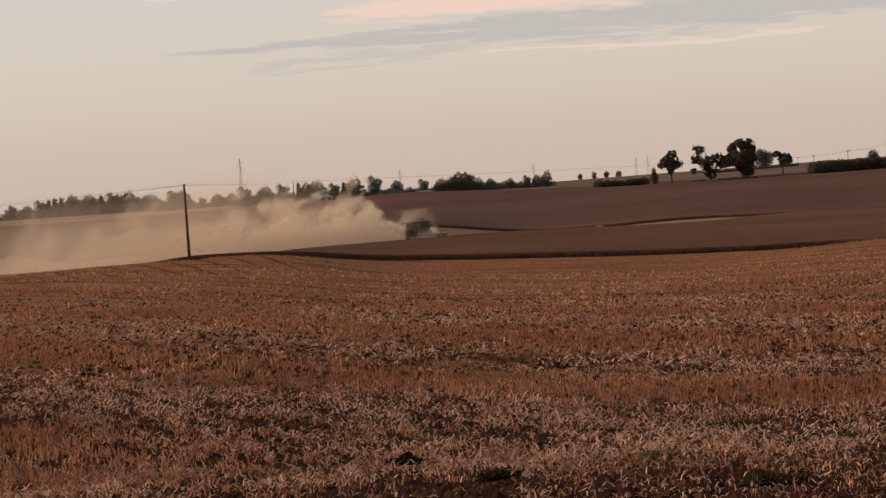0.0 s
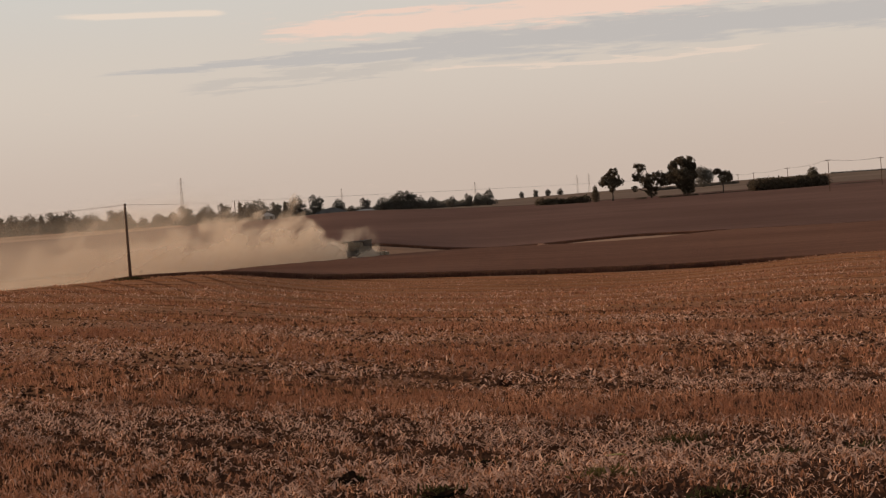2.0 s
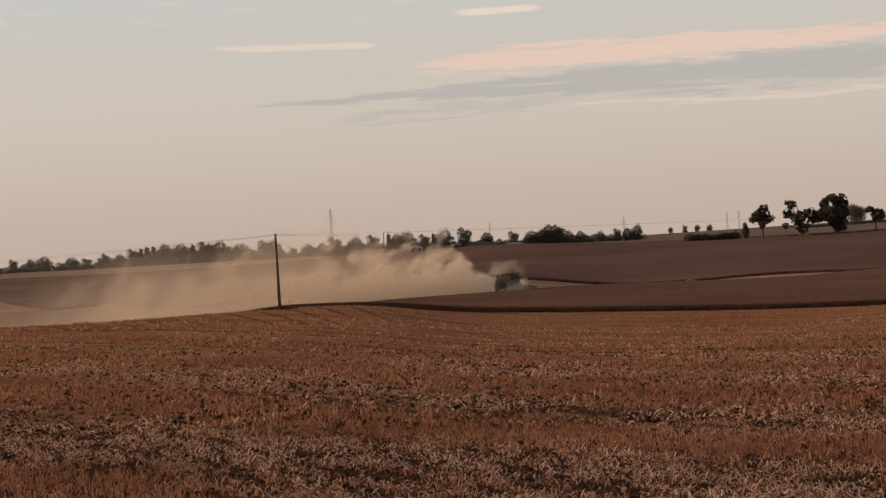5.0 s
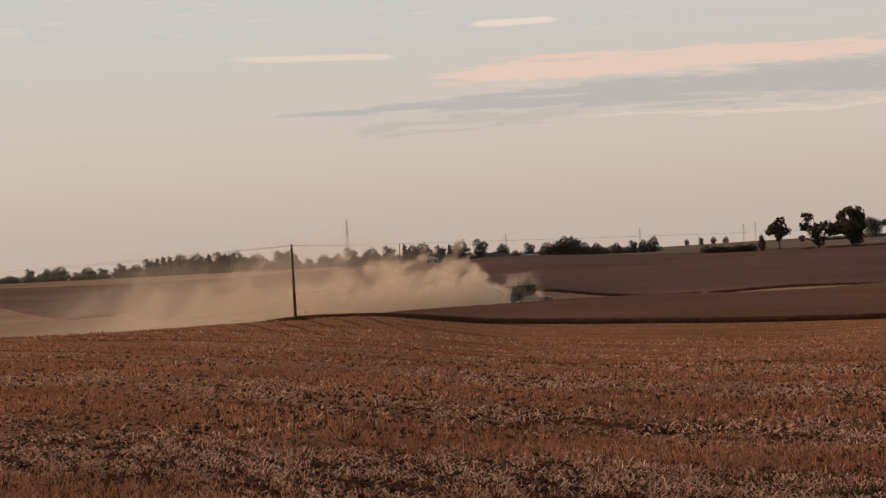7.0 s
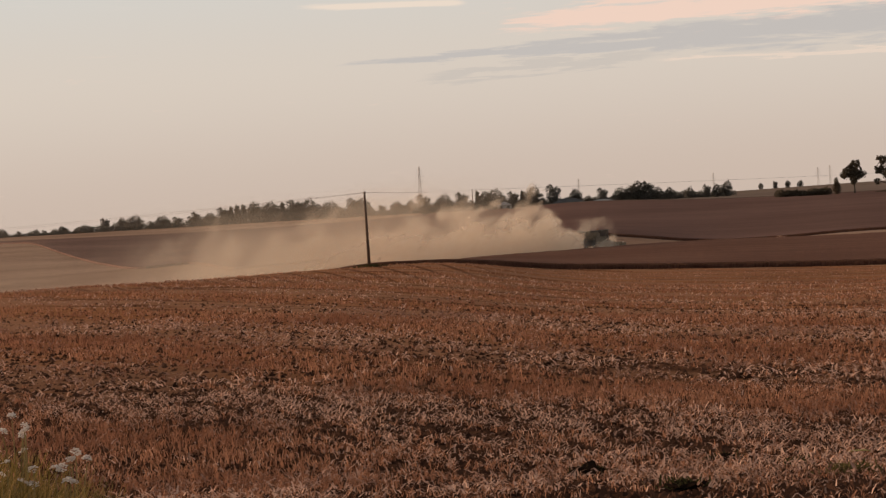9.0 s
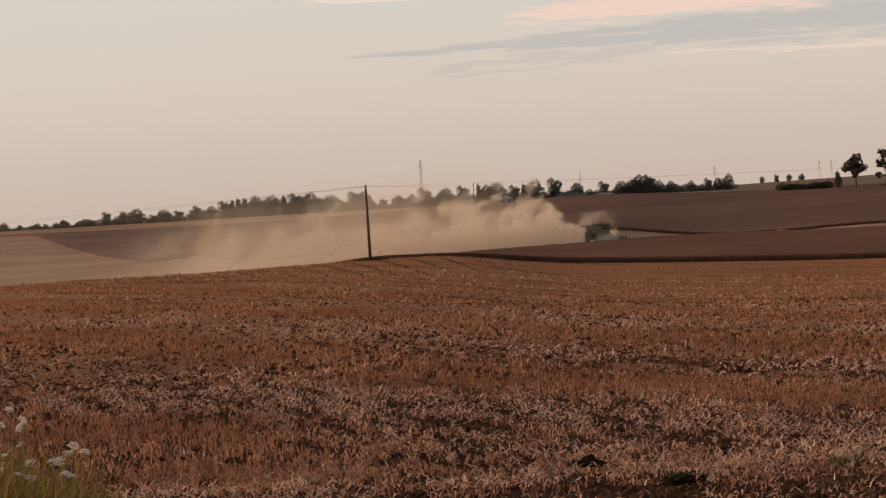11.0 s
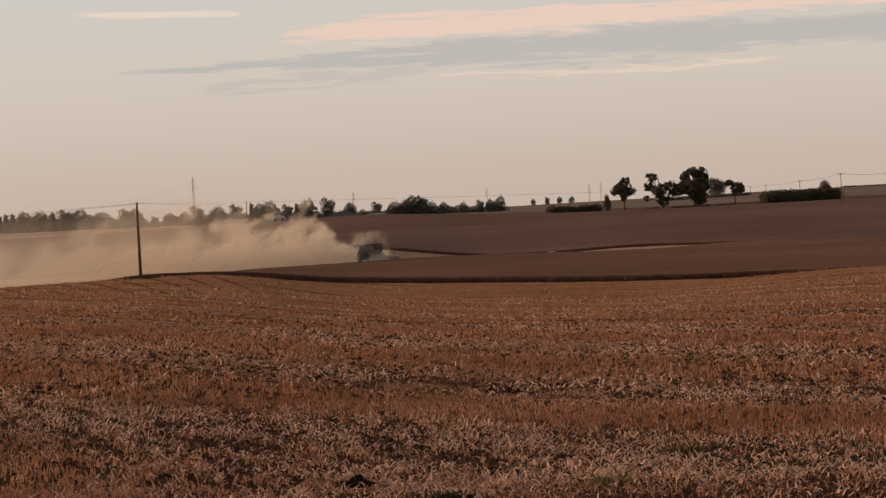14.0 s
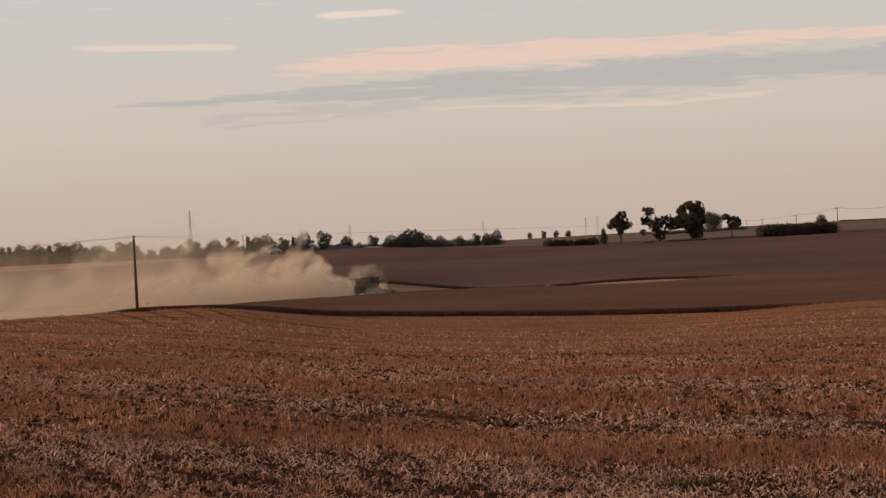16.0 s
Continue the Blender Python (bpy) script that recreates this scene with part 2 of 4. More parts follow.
M_RENDER = plain("grey_wall", (0.22, 0.20, 0.19), (0.30, 0.28, 0.26), 0.6, 0.9, 0.0)

# ---------------------------------------------------------------- lie of the land
# metres below the eye, by distance (rows) and bearing (columns)
BEARING = [-15.0, -10.5, -6.5, -3.0, 0.5, 4.5, 8.5, 15.0]
LAND = {
    0: [1.7] * 8,
    12: [2.05] * 8,
    30: [3.50, 3.50, 3.55, 3.6, 3.62, 3.65, 3.65, 3.65],
    90: [4.0, 4.05, 4.2, 4.5, 4.95, 5.2, 5.3, 5.3],
    160: [4.3, 4.4, 4.75, 5.3, 6.5, 7.15, 7.4, 6.8],
    230: [7.4, 6.3, 5.7, 5.85, 7.9, 8.8, 9.25, 8.1],
    300: [13.0, 11.5, 10.0, 7.9, 9.5, 10.5, 11.15, 11.2],
    400: [13.0, 12.6, 11.8, 9.9, 9.6, 9.5, 10.25, 10.5],
    480: [12.6, 11.8, 11.0, 10.0, 7.5, 10.8, 10.35, 10.7],
    620: [12.6, 11.6, 10.0, 8.5, 6.6, 8.6, 8.5, 8.6],
    900: [7.4, 9.0, 8.0, 4.0, 0.4, 2.5, 3.0, 2.2],
    1600: [0.9, 0.9, 0.9, 1.0, 2.0, 1.6, -0.6, -3.7],
    2600: [0.0, 0.0, 0.0, 0.0, 1.0, -1.8, -4.0, -6.0],
    5200: [0.0, 0.0, 0.0, 0.0, 0.0, 0.0, 0.0, 0.0],
}
DIST = np.array(sorted(LAND), float)
DROP = np.array([LAND[int(k)] for k in DIST])


def smooth_curve(x, xs, ys):
    """Hermite curve through ys at xs, with no overshoot (ys: one value or a row per x)."""
    x = np.clip(np.asarray(x, float), xs[0], xs[-1])
    h = np.diff(xs)
    d = np.diff(ys, axis=0) / (h[:, None] if ys.ndim > 1 else h)
    m = np.zeros_like(ys)
    a, b = d[:-1], d[1:]
    m[1:-1] = np.where(a * b > 0, 2 * a * b / np.where(a + b == 0, 1, a + b), 0)
    m[0], m[-1] = d[0], d[-1]
    i = np.clip(np.searchsorted(xs, x) - 1, 0, len(xs) - 2)
    t = (x - xs[i]) / h[i]
    hh = h[i]
    if ys.ndim > 1:
        t, hh = t[:, None], hh[:, None]
    return ((2 * t**3 - 3 * t**2 + 1) * ys[i] + (t**3 - 2 * t**2 + t) * hh * m[i]
            + (-2 * t**3 + 3 * t**2) * ys[i + 1] + (t**3 - t**2) * hh * m[i + 1])


def height(x, y):
    """Ground level at x, y (arrays)."""
    x, y = np.atleast_1d(np.asarray(x, float)), np.atleast_1d(np.asarray(y, float))
    r, az = np.hypot(x, y), np.degrees(np.arctan2(x, y))
    cols = smooth_curve(r, DIST, DROP)
    xs = np.array(BEARING)
    az = np.clip(az, xs[0], xs[-1])
    i = np.clip(np.searchsorted(xs, az) - 1, 0, len(xs) - 2)
    k = np.arange(len(az))
    h = np.diff(xs)
    d = np.diff(cols, axis=1) / h
    m = np.zeros_like(cols)
    m[:, 1:-1] = (d[:, :-1] + d[:, 1:]) / 2
    m[:, 0], m[:, -1] = 0, 0
    t, hh = (az - xs[i]) / h[i], h[i]
    drop = ((2 * t**3 - 3 * t**2 + 1) * cols[k, i] + (t**3 - 2 * t**2 + t) * hh * m[k, i]
            + (-2 * t**3 + 3 * t**2) * cols[k, i + 1] + (t**3 - t**2) * hh * m[k, i + 1])
    return EYE - drop


def at(bearing, r, up=0.0):
    """A place on the ground by bearing and distance."""
    x, y = r * math.sin(radians(bearing)), r * math.cos(radians(bearing))
    return Vector((x, y, float(height(x, y)[0]) + up))


# ---------------------------------------------------------------- mesh helpers
def mesh_from(name, verts, faces, mat, smooth=False):
    me = bpy.data.meshes.new(name)
    verts, faces = np.asarray(verts, np.float32), np.asarray(faces, np.int32)
    k = faces.shape[1]
    me.vertices.add(len(verts))
    me.vertices.foreach_set("co", verts.ravel())
    me.loops.add(faces.size)
    me.loops.foreach_set("vertex_index", faces.ravel())
    me.polygons.add(len(faces))
    me.polygons.foreach_set("loop_start", np.arange(0, faces.size, k, dtype=np.int32))
    me.polygons.foreach_set("use_smooth", np.full(len(faces), smooth))
    me.update(calc_edges=True)
    me.materials.append(mat)
    return me


def part(name, bm, mat, parent=None, label="", smooth=False):
    me = bpy.data.meshes.new(name)
    bm.to_mesh(me)
    bm.free()
    me.materials.append(mat)
    if smooth:
        me.polygons.foreach_set("use_smooth", np.full(len(me.polygons), True))
    ob = new(name, me)
    ob.parent = parent
    return tagged(ob, label)


def box(sx, sy, sz, x=0, y=0, z=0, bevel=0.0, m=None):
    bm = bmesh.new()
    bmesh.ops.create_cube(bm, size=1, matrix=(m or Matrix()) @ Matrix.Translation((x, y, z)) @ Matrix.Diagonal((sx, sy, sz, 1)))
    if bevel:
        bmesh.ops.bevel(bm, geom=bm.edges[:], offset=bevel, segments=2, affect="EDGES")
    return bm


def tube(points, radii, sides=8):
    """A bent, tapered rod through the points."""
    bm = bmesh.new()
    pts = [Vector(p) for p in points]
    rings = []
    for i, p in enumerate(pts):
        d = (pts[min(i + 1, len(pts) - 1)] - pts[max(i - 1, 0)]).normalized()
        a = d.cross(Vector((0, 0, 1)) if abs(d.z) < 0.9 else Vector((1, 0, 0))).normalized()
        b = d.cross(a)
        rr = radii[i] if isinstance(radii, (list, tuple)) else radii
        rings.append([bm.verts.new(p + (a * math.cos(q) + b * math.sin(q)) * rr) for q in (2 * math.pi * j / sides for j in range(sides))])
    for a, b in zip(rings, rings[1:]):
        for j in range(sides):
            bm.faces.new((a[j], a[(j + 1) % sides], b[(j + 1) % sides], b[j]))
    bm.faces.new(rings[0][::-1]), bm.faces.new(rings[-1])
    return bm


def merge(*bms):
    out = bms[0]
    for b in bms[1:]:
        me = bpy.data.meshes.new("tmp")
        b.to_mesh(me)
        b.free()
        out.from_mesh(me)
        bpy.data.meshes.remove(me)
    return out


def blades(name, pos, length, width, lean, mat, rng, bend=0.35, tip_wide=0.25):
    """Many narrow bent blades in one mesh. lean: radians off the vertical, one per blade."""
    n = len(pos)
    a = rng.uniform(0, 2 * np.pi, n)
    side = np.stack([np.cos(a), np.sin(a), np.zeros(n)], 1)
    b = rng.uniform(0, 2 * np.pi, n)
    out = np.stack([np.cos(b), np.sin(b), np.zeros(n)], 1)
    up = np.array([0, 0, 1.0])
    d1 = out * np.sin(lean)[:, None] + up * np.cos(lean)[:, None]
    l2 = lean + bend * rng.uniform(0, 1, n)
    d2 = out * np.sin(l2)[:, None] + up * np.cos(l2)[:, None]
    w = (side * width[:, None]) / 2
    mid = pos + d1 * (length * 0.55)[:, None]
    tip = mid + d2 * (length * 0.45)[:, None]
    v = np.stack([pos - w, pos + w, mid + w * 0.8, mid - w * 0.8, tip + w * tip_wide, tip - w * tip_wide], 1).reshape(-1, 3)
    k = np.arange(n)[:, None] * 6
    f = np.concatenate([k + [0, 1, 2, 3], k + [3, 2, 4, 5]], 1).reshape(-1, 4)
    return mesh_from(name, v, f, mat)


def fan_points(rng, n, az0, az1, r0, r1):
    """Points spread evenly over a fan of the field."""
    r = np.sqrt(rng.uniform(r0 * r0, r1 * r1, n))
    az = np.radians(rng.uniform(az0, az1, n))
    return np.stack([r * np.sin(az), r * np.cos(az)], 1)


def value_noise(p, seed=0):
    """Smooth lattice noise, 0 to 1, for points in two or three dimensions."""
    p = np.asarray(p, float)
    c = np.floor(p).astype(np.int64)
    f = p - c
    f = f * f * (3 - 2 * f)
    out = np.zeros(len(p))
    for corner in itertools.product((0, 1), repeat=p.shape[1]):
        q = c + np.array(corner)
        h = np.full(len(p), seed * 7919 + 17, np.int64)
        for k in range(p.shape[1]):
            h = (h * 374761393 + q[:, k] * 668265263 + 1274126177) & 0x7FFFFFFF
            h = ((h ^ (h >> 13)) * 1103515245 + 12345) & 0x7FFFFFFF
            h ^= h >> 16
        w = np.prod(np.where(np.array(corner), f, 1 - f), axis=1)
        out += w * (h & 0xFFFF) / 65535.0
    return out


def fractal(p, octaves=3, seed=0, gain=0.5):
    out, amp, total = 0.0, 1.0, 0.0
    for k in range(octaves):
        out = out + amp * value_noise(np.asarray(p) * 2.03 ** k + 13.7 * k, seed + k)
        total, amp = total + amp, amp * gain
    return out / total


def step(v, lo, hi):
    t = np.clip((v - lo) / (hi - lo), 0, 1)
    return t * t * (3 - 2 * t)


# ---------------------------------------------------------------- ground
def build_ground():
    az = np.concatenate([np.arange(-180, -20, 8.0), np.arange(-20, 20, 0.2), np.arange(20, 180, 8.0)])
    r = np.concatenate([[0.0], np.geomspace(1.5, 5000, 430)])
    A, Rr = np.meshgrid(np.radians(az), r)
    x, y = Rr * np.sin(A), Rr * np.cos(A)
    z = height(x.ravel(), y.ravel())
    v = np.stack([x.ravel(), y.ravel(), z], 1)
    n = len(az)
    i, j = np.meshgrid(np.arange(len(r) - 1), np.arange(n), indexing="ij")
    j2 = (j + 1) % n
    f = np.stack([i * n + j, i * n + j2, (i + 1) * n + j2, (i + 1) * n + j], -1).reshape(-1, 4)
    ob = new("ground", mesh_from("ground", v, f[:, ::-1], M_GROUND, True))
    tagged(ob, "rolling harvested grain field with rows of orange stubble and straw", "field", kind="structure")


build_ground()


def crop_sheet(name, az0, az1, near, far, tall, mat, label, step=0.15, rows=70, rough=0.025, seed=1):
    """Standing grain: a thick sheet with upright sides that lies on the ground between two lines."""
    rng = np.random.default_rng(seed)
    az = np.arange(az0, az1 + step / 2, step)
    s = np.linspace(0, 1, rows) ** 1.3
    r0, r1 = near(az), far(az)
    r0 = r0 + rng.normal(0, 0.10, len(az))
    Rr = r0[None, :] + (r1 - r0)[None, :] * s[:, None]
    x, y = Rr * np.sin(np.radians(az)), Rr * np.cos(np.radians(az))
    g = height(x.ravel(), y.ravel()).reshape(x.shape)
    top = g + tall + rng.normal(0, rough, x.shape)
    n, mrows = len(az), rows
    v = np.concatenate([np.stack([x, y, top], -1).reshape(-1, 3), np.stack([x, y, g - 0.3], -1).reshape(-1, 3)])
    i, j = np.meshgrid(np.arange(mrows - 1), np.arange(n - 1), indexing="ij")
    f = [np.stack([i * n + j, i * n + j + 1, (i + 1) * n + j + 1, (i + 1) * n + j], -1).reshape(-1, 4)]
    o = mrows * n
    jj, ii = np.arange(n - 1), np.arange(mrows - 1)
    f.append(np.stack([jj + 1, jj, jj + o, jj + 1 + o], -1))
    e = (mrows - 1) * n + jj
    f.append(np.stack([e, e + 1, e + 1 + o, e + o], -1))
    f.append(np.stack([ii * n, (ii + 1) * n, (ii + 1) * n + o, ii * n + o], -1))
    e = ii * n + n - 1
    f.append(np.stack([e + n, e, e + o, e + n + o], -1))
    ob = new(name, mesh_from(name, v, np.concatenate(f), mat))
    return tagged(ob, label, "crop", kind="stuff")


def crop_fringe(edge, az0, az1, deep, dens, wide, seed):
    """The outermost stalks of a standing crop, along its cut edge."""
    rng = np.random.default_rng(seed)
    n = int(radians(az1 - az0) * float(edge(np.array([(az0 + az1) / 2]))[0]) * deep * dens)
    az = rng.uniform(az0, az1, n)
    r = edge(az) + rng.uniform(0, deep, n) + 0.25 * np.sin(az * 9)
    x, y = r * np.sin(np.radians(az)), r * np.cos(np.radians(az))
    pos = np.column_stack([x, y, height(x, y) - 0.02])
    me = blades("crop_stalks", pos, rng.uniform(0.70, 0.84, n), rng.uniform(0.6, 1.4, n) * wide, np.abs(rng.normal(0.05, 0.07, n)), M_STALK, rng, 0.3)
    tagged(new("crop_stalks", me), "upright ripe grain stalks along the cut edge", "crop", kind="stuff")


def line(*pts):
    """Distance by bearing, smooth between (bearing, distance) pairs."""
    xs, ys = np.array([p[0] for p in pts], float), np.array([p[1] for p in pts], float)
    return lambda az: smooth_curve(az, xs, ys)


edge_near = line((-7.5, 262), (-5.1, 254), (-3, 278), (-1, 296), (1, 301), (20, 294))
lane_near = line((-9, 300), (-5, 330), (-2, 385), (2, 406), (6, 420), (9, 432), (11.6, 474), (20, 476))
lane_far = line((0, 472), (3, 474), (6, 478), (9, 486), (11.2, 478), (20, 476))
hill_top = line((-9, 1000), (0, 900), (20, 900))
crop_fringe(edge_near, -7.5, 17, 2.2, 120, 0.045, 301)
crop_fringe(lane_far, 0, 11.2, 2.2, 70, 0.06, 302)
crop_sheet("standing_crop", -7.5, 20, lambda a: edge_near(a) + 2.0, lane_near, 0.8, M_CROP, "ripe brown standing grain at the edge of the cut field", seed=3)
crop_sheet("standing_crop", -1.2, 20, lambda a: lane_far(a) + 2.0, hill_top, 0.8, M_CROP_FAR, "dark brown ripe grain covering the far slope", step=0.2, seed=4)
crop_sheet("standing_crop", -20, -1.2, line((-20, 1300), (-14.4, 1150), (-13.4, 860), (-12.4, 715), (-11.25, 612), (-10.1, 622), (-8.75, 505), (-1.2, 520)),
           line((-20, 1320), (-13, 1230), (-5, 1230), (-1.2, 1300)), 0.8, M_CROP_FAR, "brown grain field beyond the valley, veiled by dust", step=0.2, seed=5)
crop_sheet("pale_stubble_strip", -2, 11.3, lambda a: lane_near(a) - 1, lambda a: lane_far(a) + 1, 0.16, M_PALE,
           "pale freshly cut stubble lane between standing crops", rows=30, rough=0.02, seed=6)
crop_sheet("pale_stubble_field", -20, -6.5, line((-20, 330), (-6.5, 330)),
           line((-20, 1302), (-14.4, 1152), (-13.4, 862), (-12.4, 717), (-11.25, 614), (-10.1, 624), (-8.75, 507), (-6.5, 521)), 0.16, M_PALE,
           "pale cut stubble in the valley, veiled by dust", rows=40, step=0.25, rough=0.02, seed=7)
crop_sheet("pale_stubble_field", -20, -2, line((-20, 1325), (-13, 1235), (-5, 1235), (-2, 1310)), line((-20, 1640), (-2, 1560)), 0.3, M_PALE,
           "pale strip of cut field in front of the woods", rows=8, step=0.4, rough=0.02, seed=8)


# ---------------------------------------------------------------- stubble and straw on the near field
def swath(x, y):
    """1 in the strips of bare stubble, -1 where the straw lies."""
    q = x * ROW_N.x + y * ROW_N.y
    s = x * ROW_DIR.x + y * ROW_DIR.y
    q = q + 0.8 * np.sin(s * 0.11) + 0.5 * np.sin(s * 0.31 + 1.0) + 0.5 * np.sin(q * 1.3)
    w = np.cos((q - BAND_0) * 2 * np.pi / BAND)
    # east of the verge the last strip is all straw
    k = np.clip((BAND_0 - BAND / 2 - q) / 2, 0, 1) * np.clip((x + 5) / 4, 0, 1)
    return w * (1 - k) - 0.30 * k


def clumps(p, big=1.0):
    """Heaps of straw and gaps of bare soil, drawn out along the rows: 0 in a gap, 1 on a heap."""
    along, across = p @ np.array([0.42, -0.907]), p @ np.array([0.907, 0.42])
    lump = fractal(np.stack([across / (0.26 * big), along / (0.45 * big)], 1), 2, 31)
    furrow = fractal(np.stack([across / (0.34 * big), along / (2.6 * big)], 1), 2, 37)
    return step(0.5 * lump + 0.5 * furrow, 0.42, 0.57)


def off_tracks(p):
    """False in the furrows that run down the hill by the pole."""
    r, az = np.hypot(p[:, 0], p[:, 1]), np.arctan2(p[:, 0], p[:, 1])
    turn = (az + 0.067 * np.log(r)) / 0.0162
    bare = (np.cos(turn * 2 * np.pi) > 0.78) & (fractal(np.stack([r / 16, np.round(turn) * 5.3], 1), 2, 41) > 0.48)
    return ~(bare & (r > 148) & (r < 235) & (p[:, 0] < -5) & (p[:, 0] > -38))


def on_rows(p, gap, rng, jit):
    """Pulls points to the drill rows."""
    q = p @ np.array([ROW_N.x, ROW_N.y])
    t = p @ np.array([ROW_DIR.x, ROW_DIR.y])
    q = np.round(q / gap) * gap + rng.normal(0, jit, len(p))
    return q[:, None] * np.array([ROW_N.x, ROW_N.y]) + t[:, None] * np.array([ROW_DIR.x, ROW_DIR.y])


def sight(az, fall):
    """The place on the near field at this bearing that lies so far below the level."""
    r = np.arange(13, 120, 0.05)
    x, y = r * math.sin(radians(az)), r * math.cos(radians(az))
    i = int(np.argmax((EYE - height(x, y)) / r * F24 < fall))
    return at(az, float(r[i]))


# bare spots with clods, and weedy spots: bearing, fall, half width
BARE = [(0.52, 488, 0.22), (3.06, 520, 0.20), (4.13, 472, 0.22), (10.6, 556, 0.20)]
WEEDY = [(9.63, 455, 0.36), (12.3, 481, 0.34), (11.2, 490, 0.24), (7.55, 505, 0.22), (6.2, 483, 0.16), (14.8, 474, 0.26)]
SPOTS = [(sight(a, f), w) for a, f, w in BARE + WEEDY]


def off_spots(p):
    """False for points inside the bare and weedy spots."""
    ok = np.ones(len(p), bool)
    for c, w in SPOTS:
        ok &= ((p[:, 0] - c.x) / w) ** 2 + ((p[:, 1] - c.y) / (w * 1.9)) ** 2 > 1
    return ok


def build_crumbs():
    """Soil crumbs and lumps between the straw."""
    rng = np.random.default_rng(12)
    oct_v = np.array([(1, 0, 0), (0, 1, 0), (-1, 0, 0), (0, -1, 0), (0, 0, 1), (0, 0, -1)], float)
    oct_f = np.array([(0, 1, 4), (1, 2, 4), (2, 3, 4), (3, 0, 4), (1, 0, 5), (2, 1, 5), (3, 2, 5), (0, 3, 5)])
    for r0, r1, dens, size in ((13, 46, 60, 0.045), (46, 125, 9, 0.075)):
        area = math.pi * (r1 * r1 - r0 * r0) * 35 / 360
        p = fan_points(rng, int(area * dens), -17.5, 17.5, r0, r1)
        p = p[rng.uniform(0, 1, len(p)) < np.clip((125 - np.hypot(p[:, 0], p[:, 1])) / 75, 0, 1) ** 1.5]
        n = len(p)
        c = np.column_stack([p, height(p[:, 0], p[:, 1])])
        s = size * rng.uniform(0.4, 1.5, n) ** 1.3
        v = oct_v[None] * s[:, None, None] * rng.uniform(0.6, 1.3, (n, 6, 1))
        a = rng.uniform(0, 6.28, n)
        ca, sa = np.cos(a)[:, None], np.sin(a)[:, None]
        v = np.stack([v[..., 0] * ca - v[..., 1] * sa, v[..., 0] * sa + v[..., 1] * ca, v[..., 2] * 0.75], -1) + c[:, None, :]
        f = (np.arange(n)[:, None, None] * 6 + oct_f[None]).reshape(-1, 3)
        tagged(new("soil_crumbs", mesh_from("soil_crumbs", v.reshape(-1, 3), f, M_CRUMB)), "dark brown soil crumbs between the stubble rows", "soil", kind="stuff")


M_CRUMB = islands("soil_crumb", (0.018, 0.010, 0.007), (0.070, 0.036, 0.024), (0.09, 0.045, 0.028), translucent=0.0)
build_crumbs()


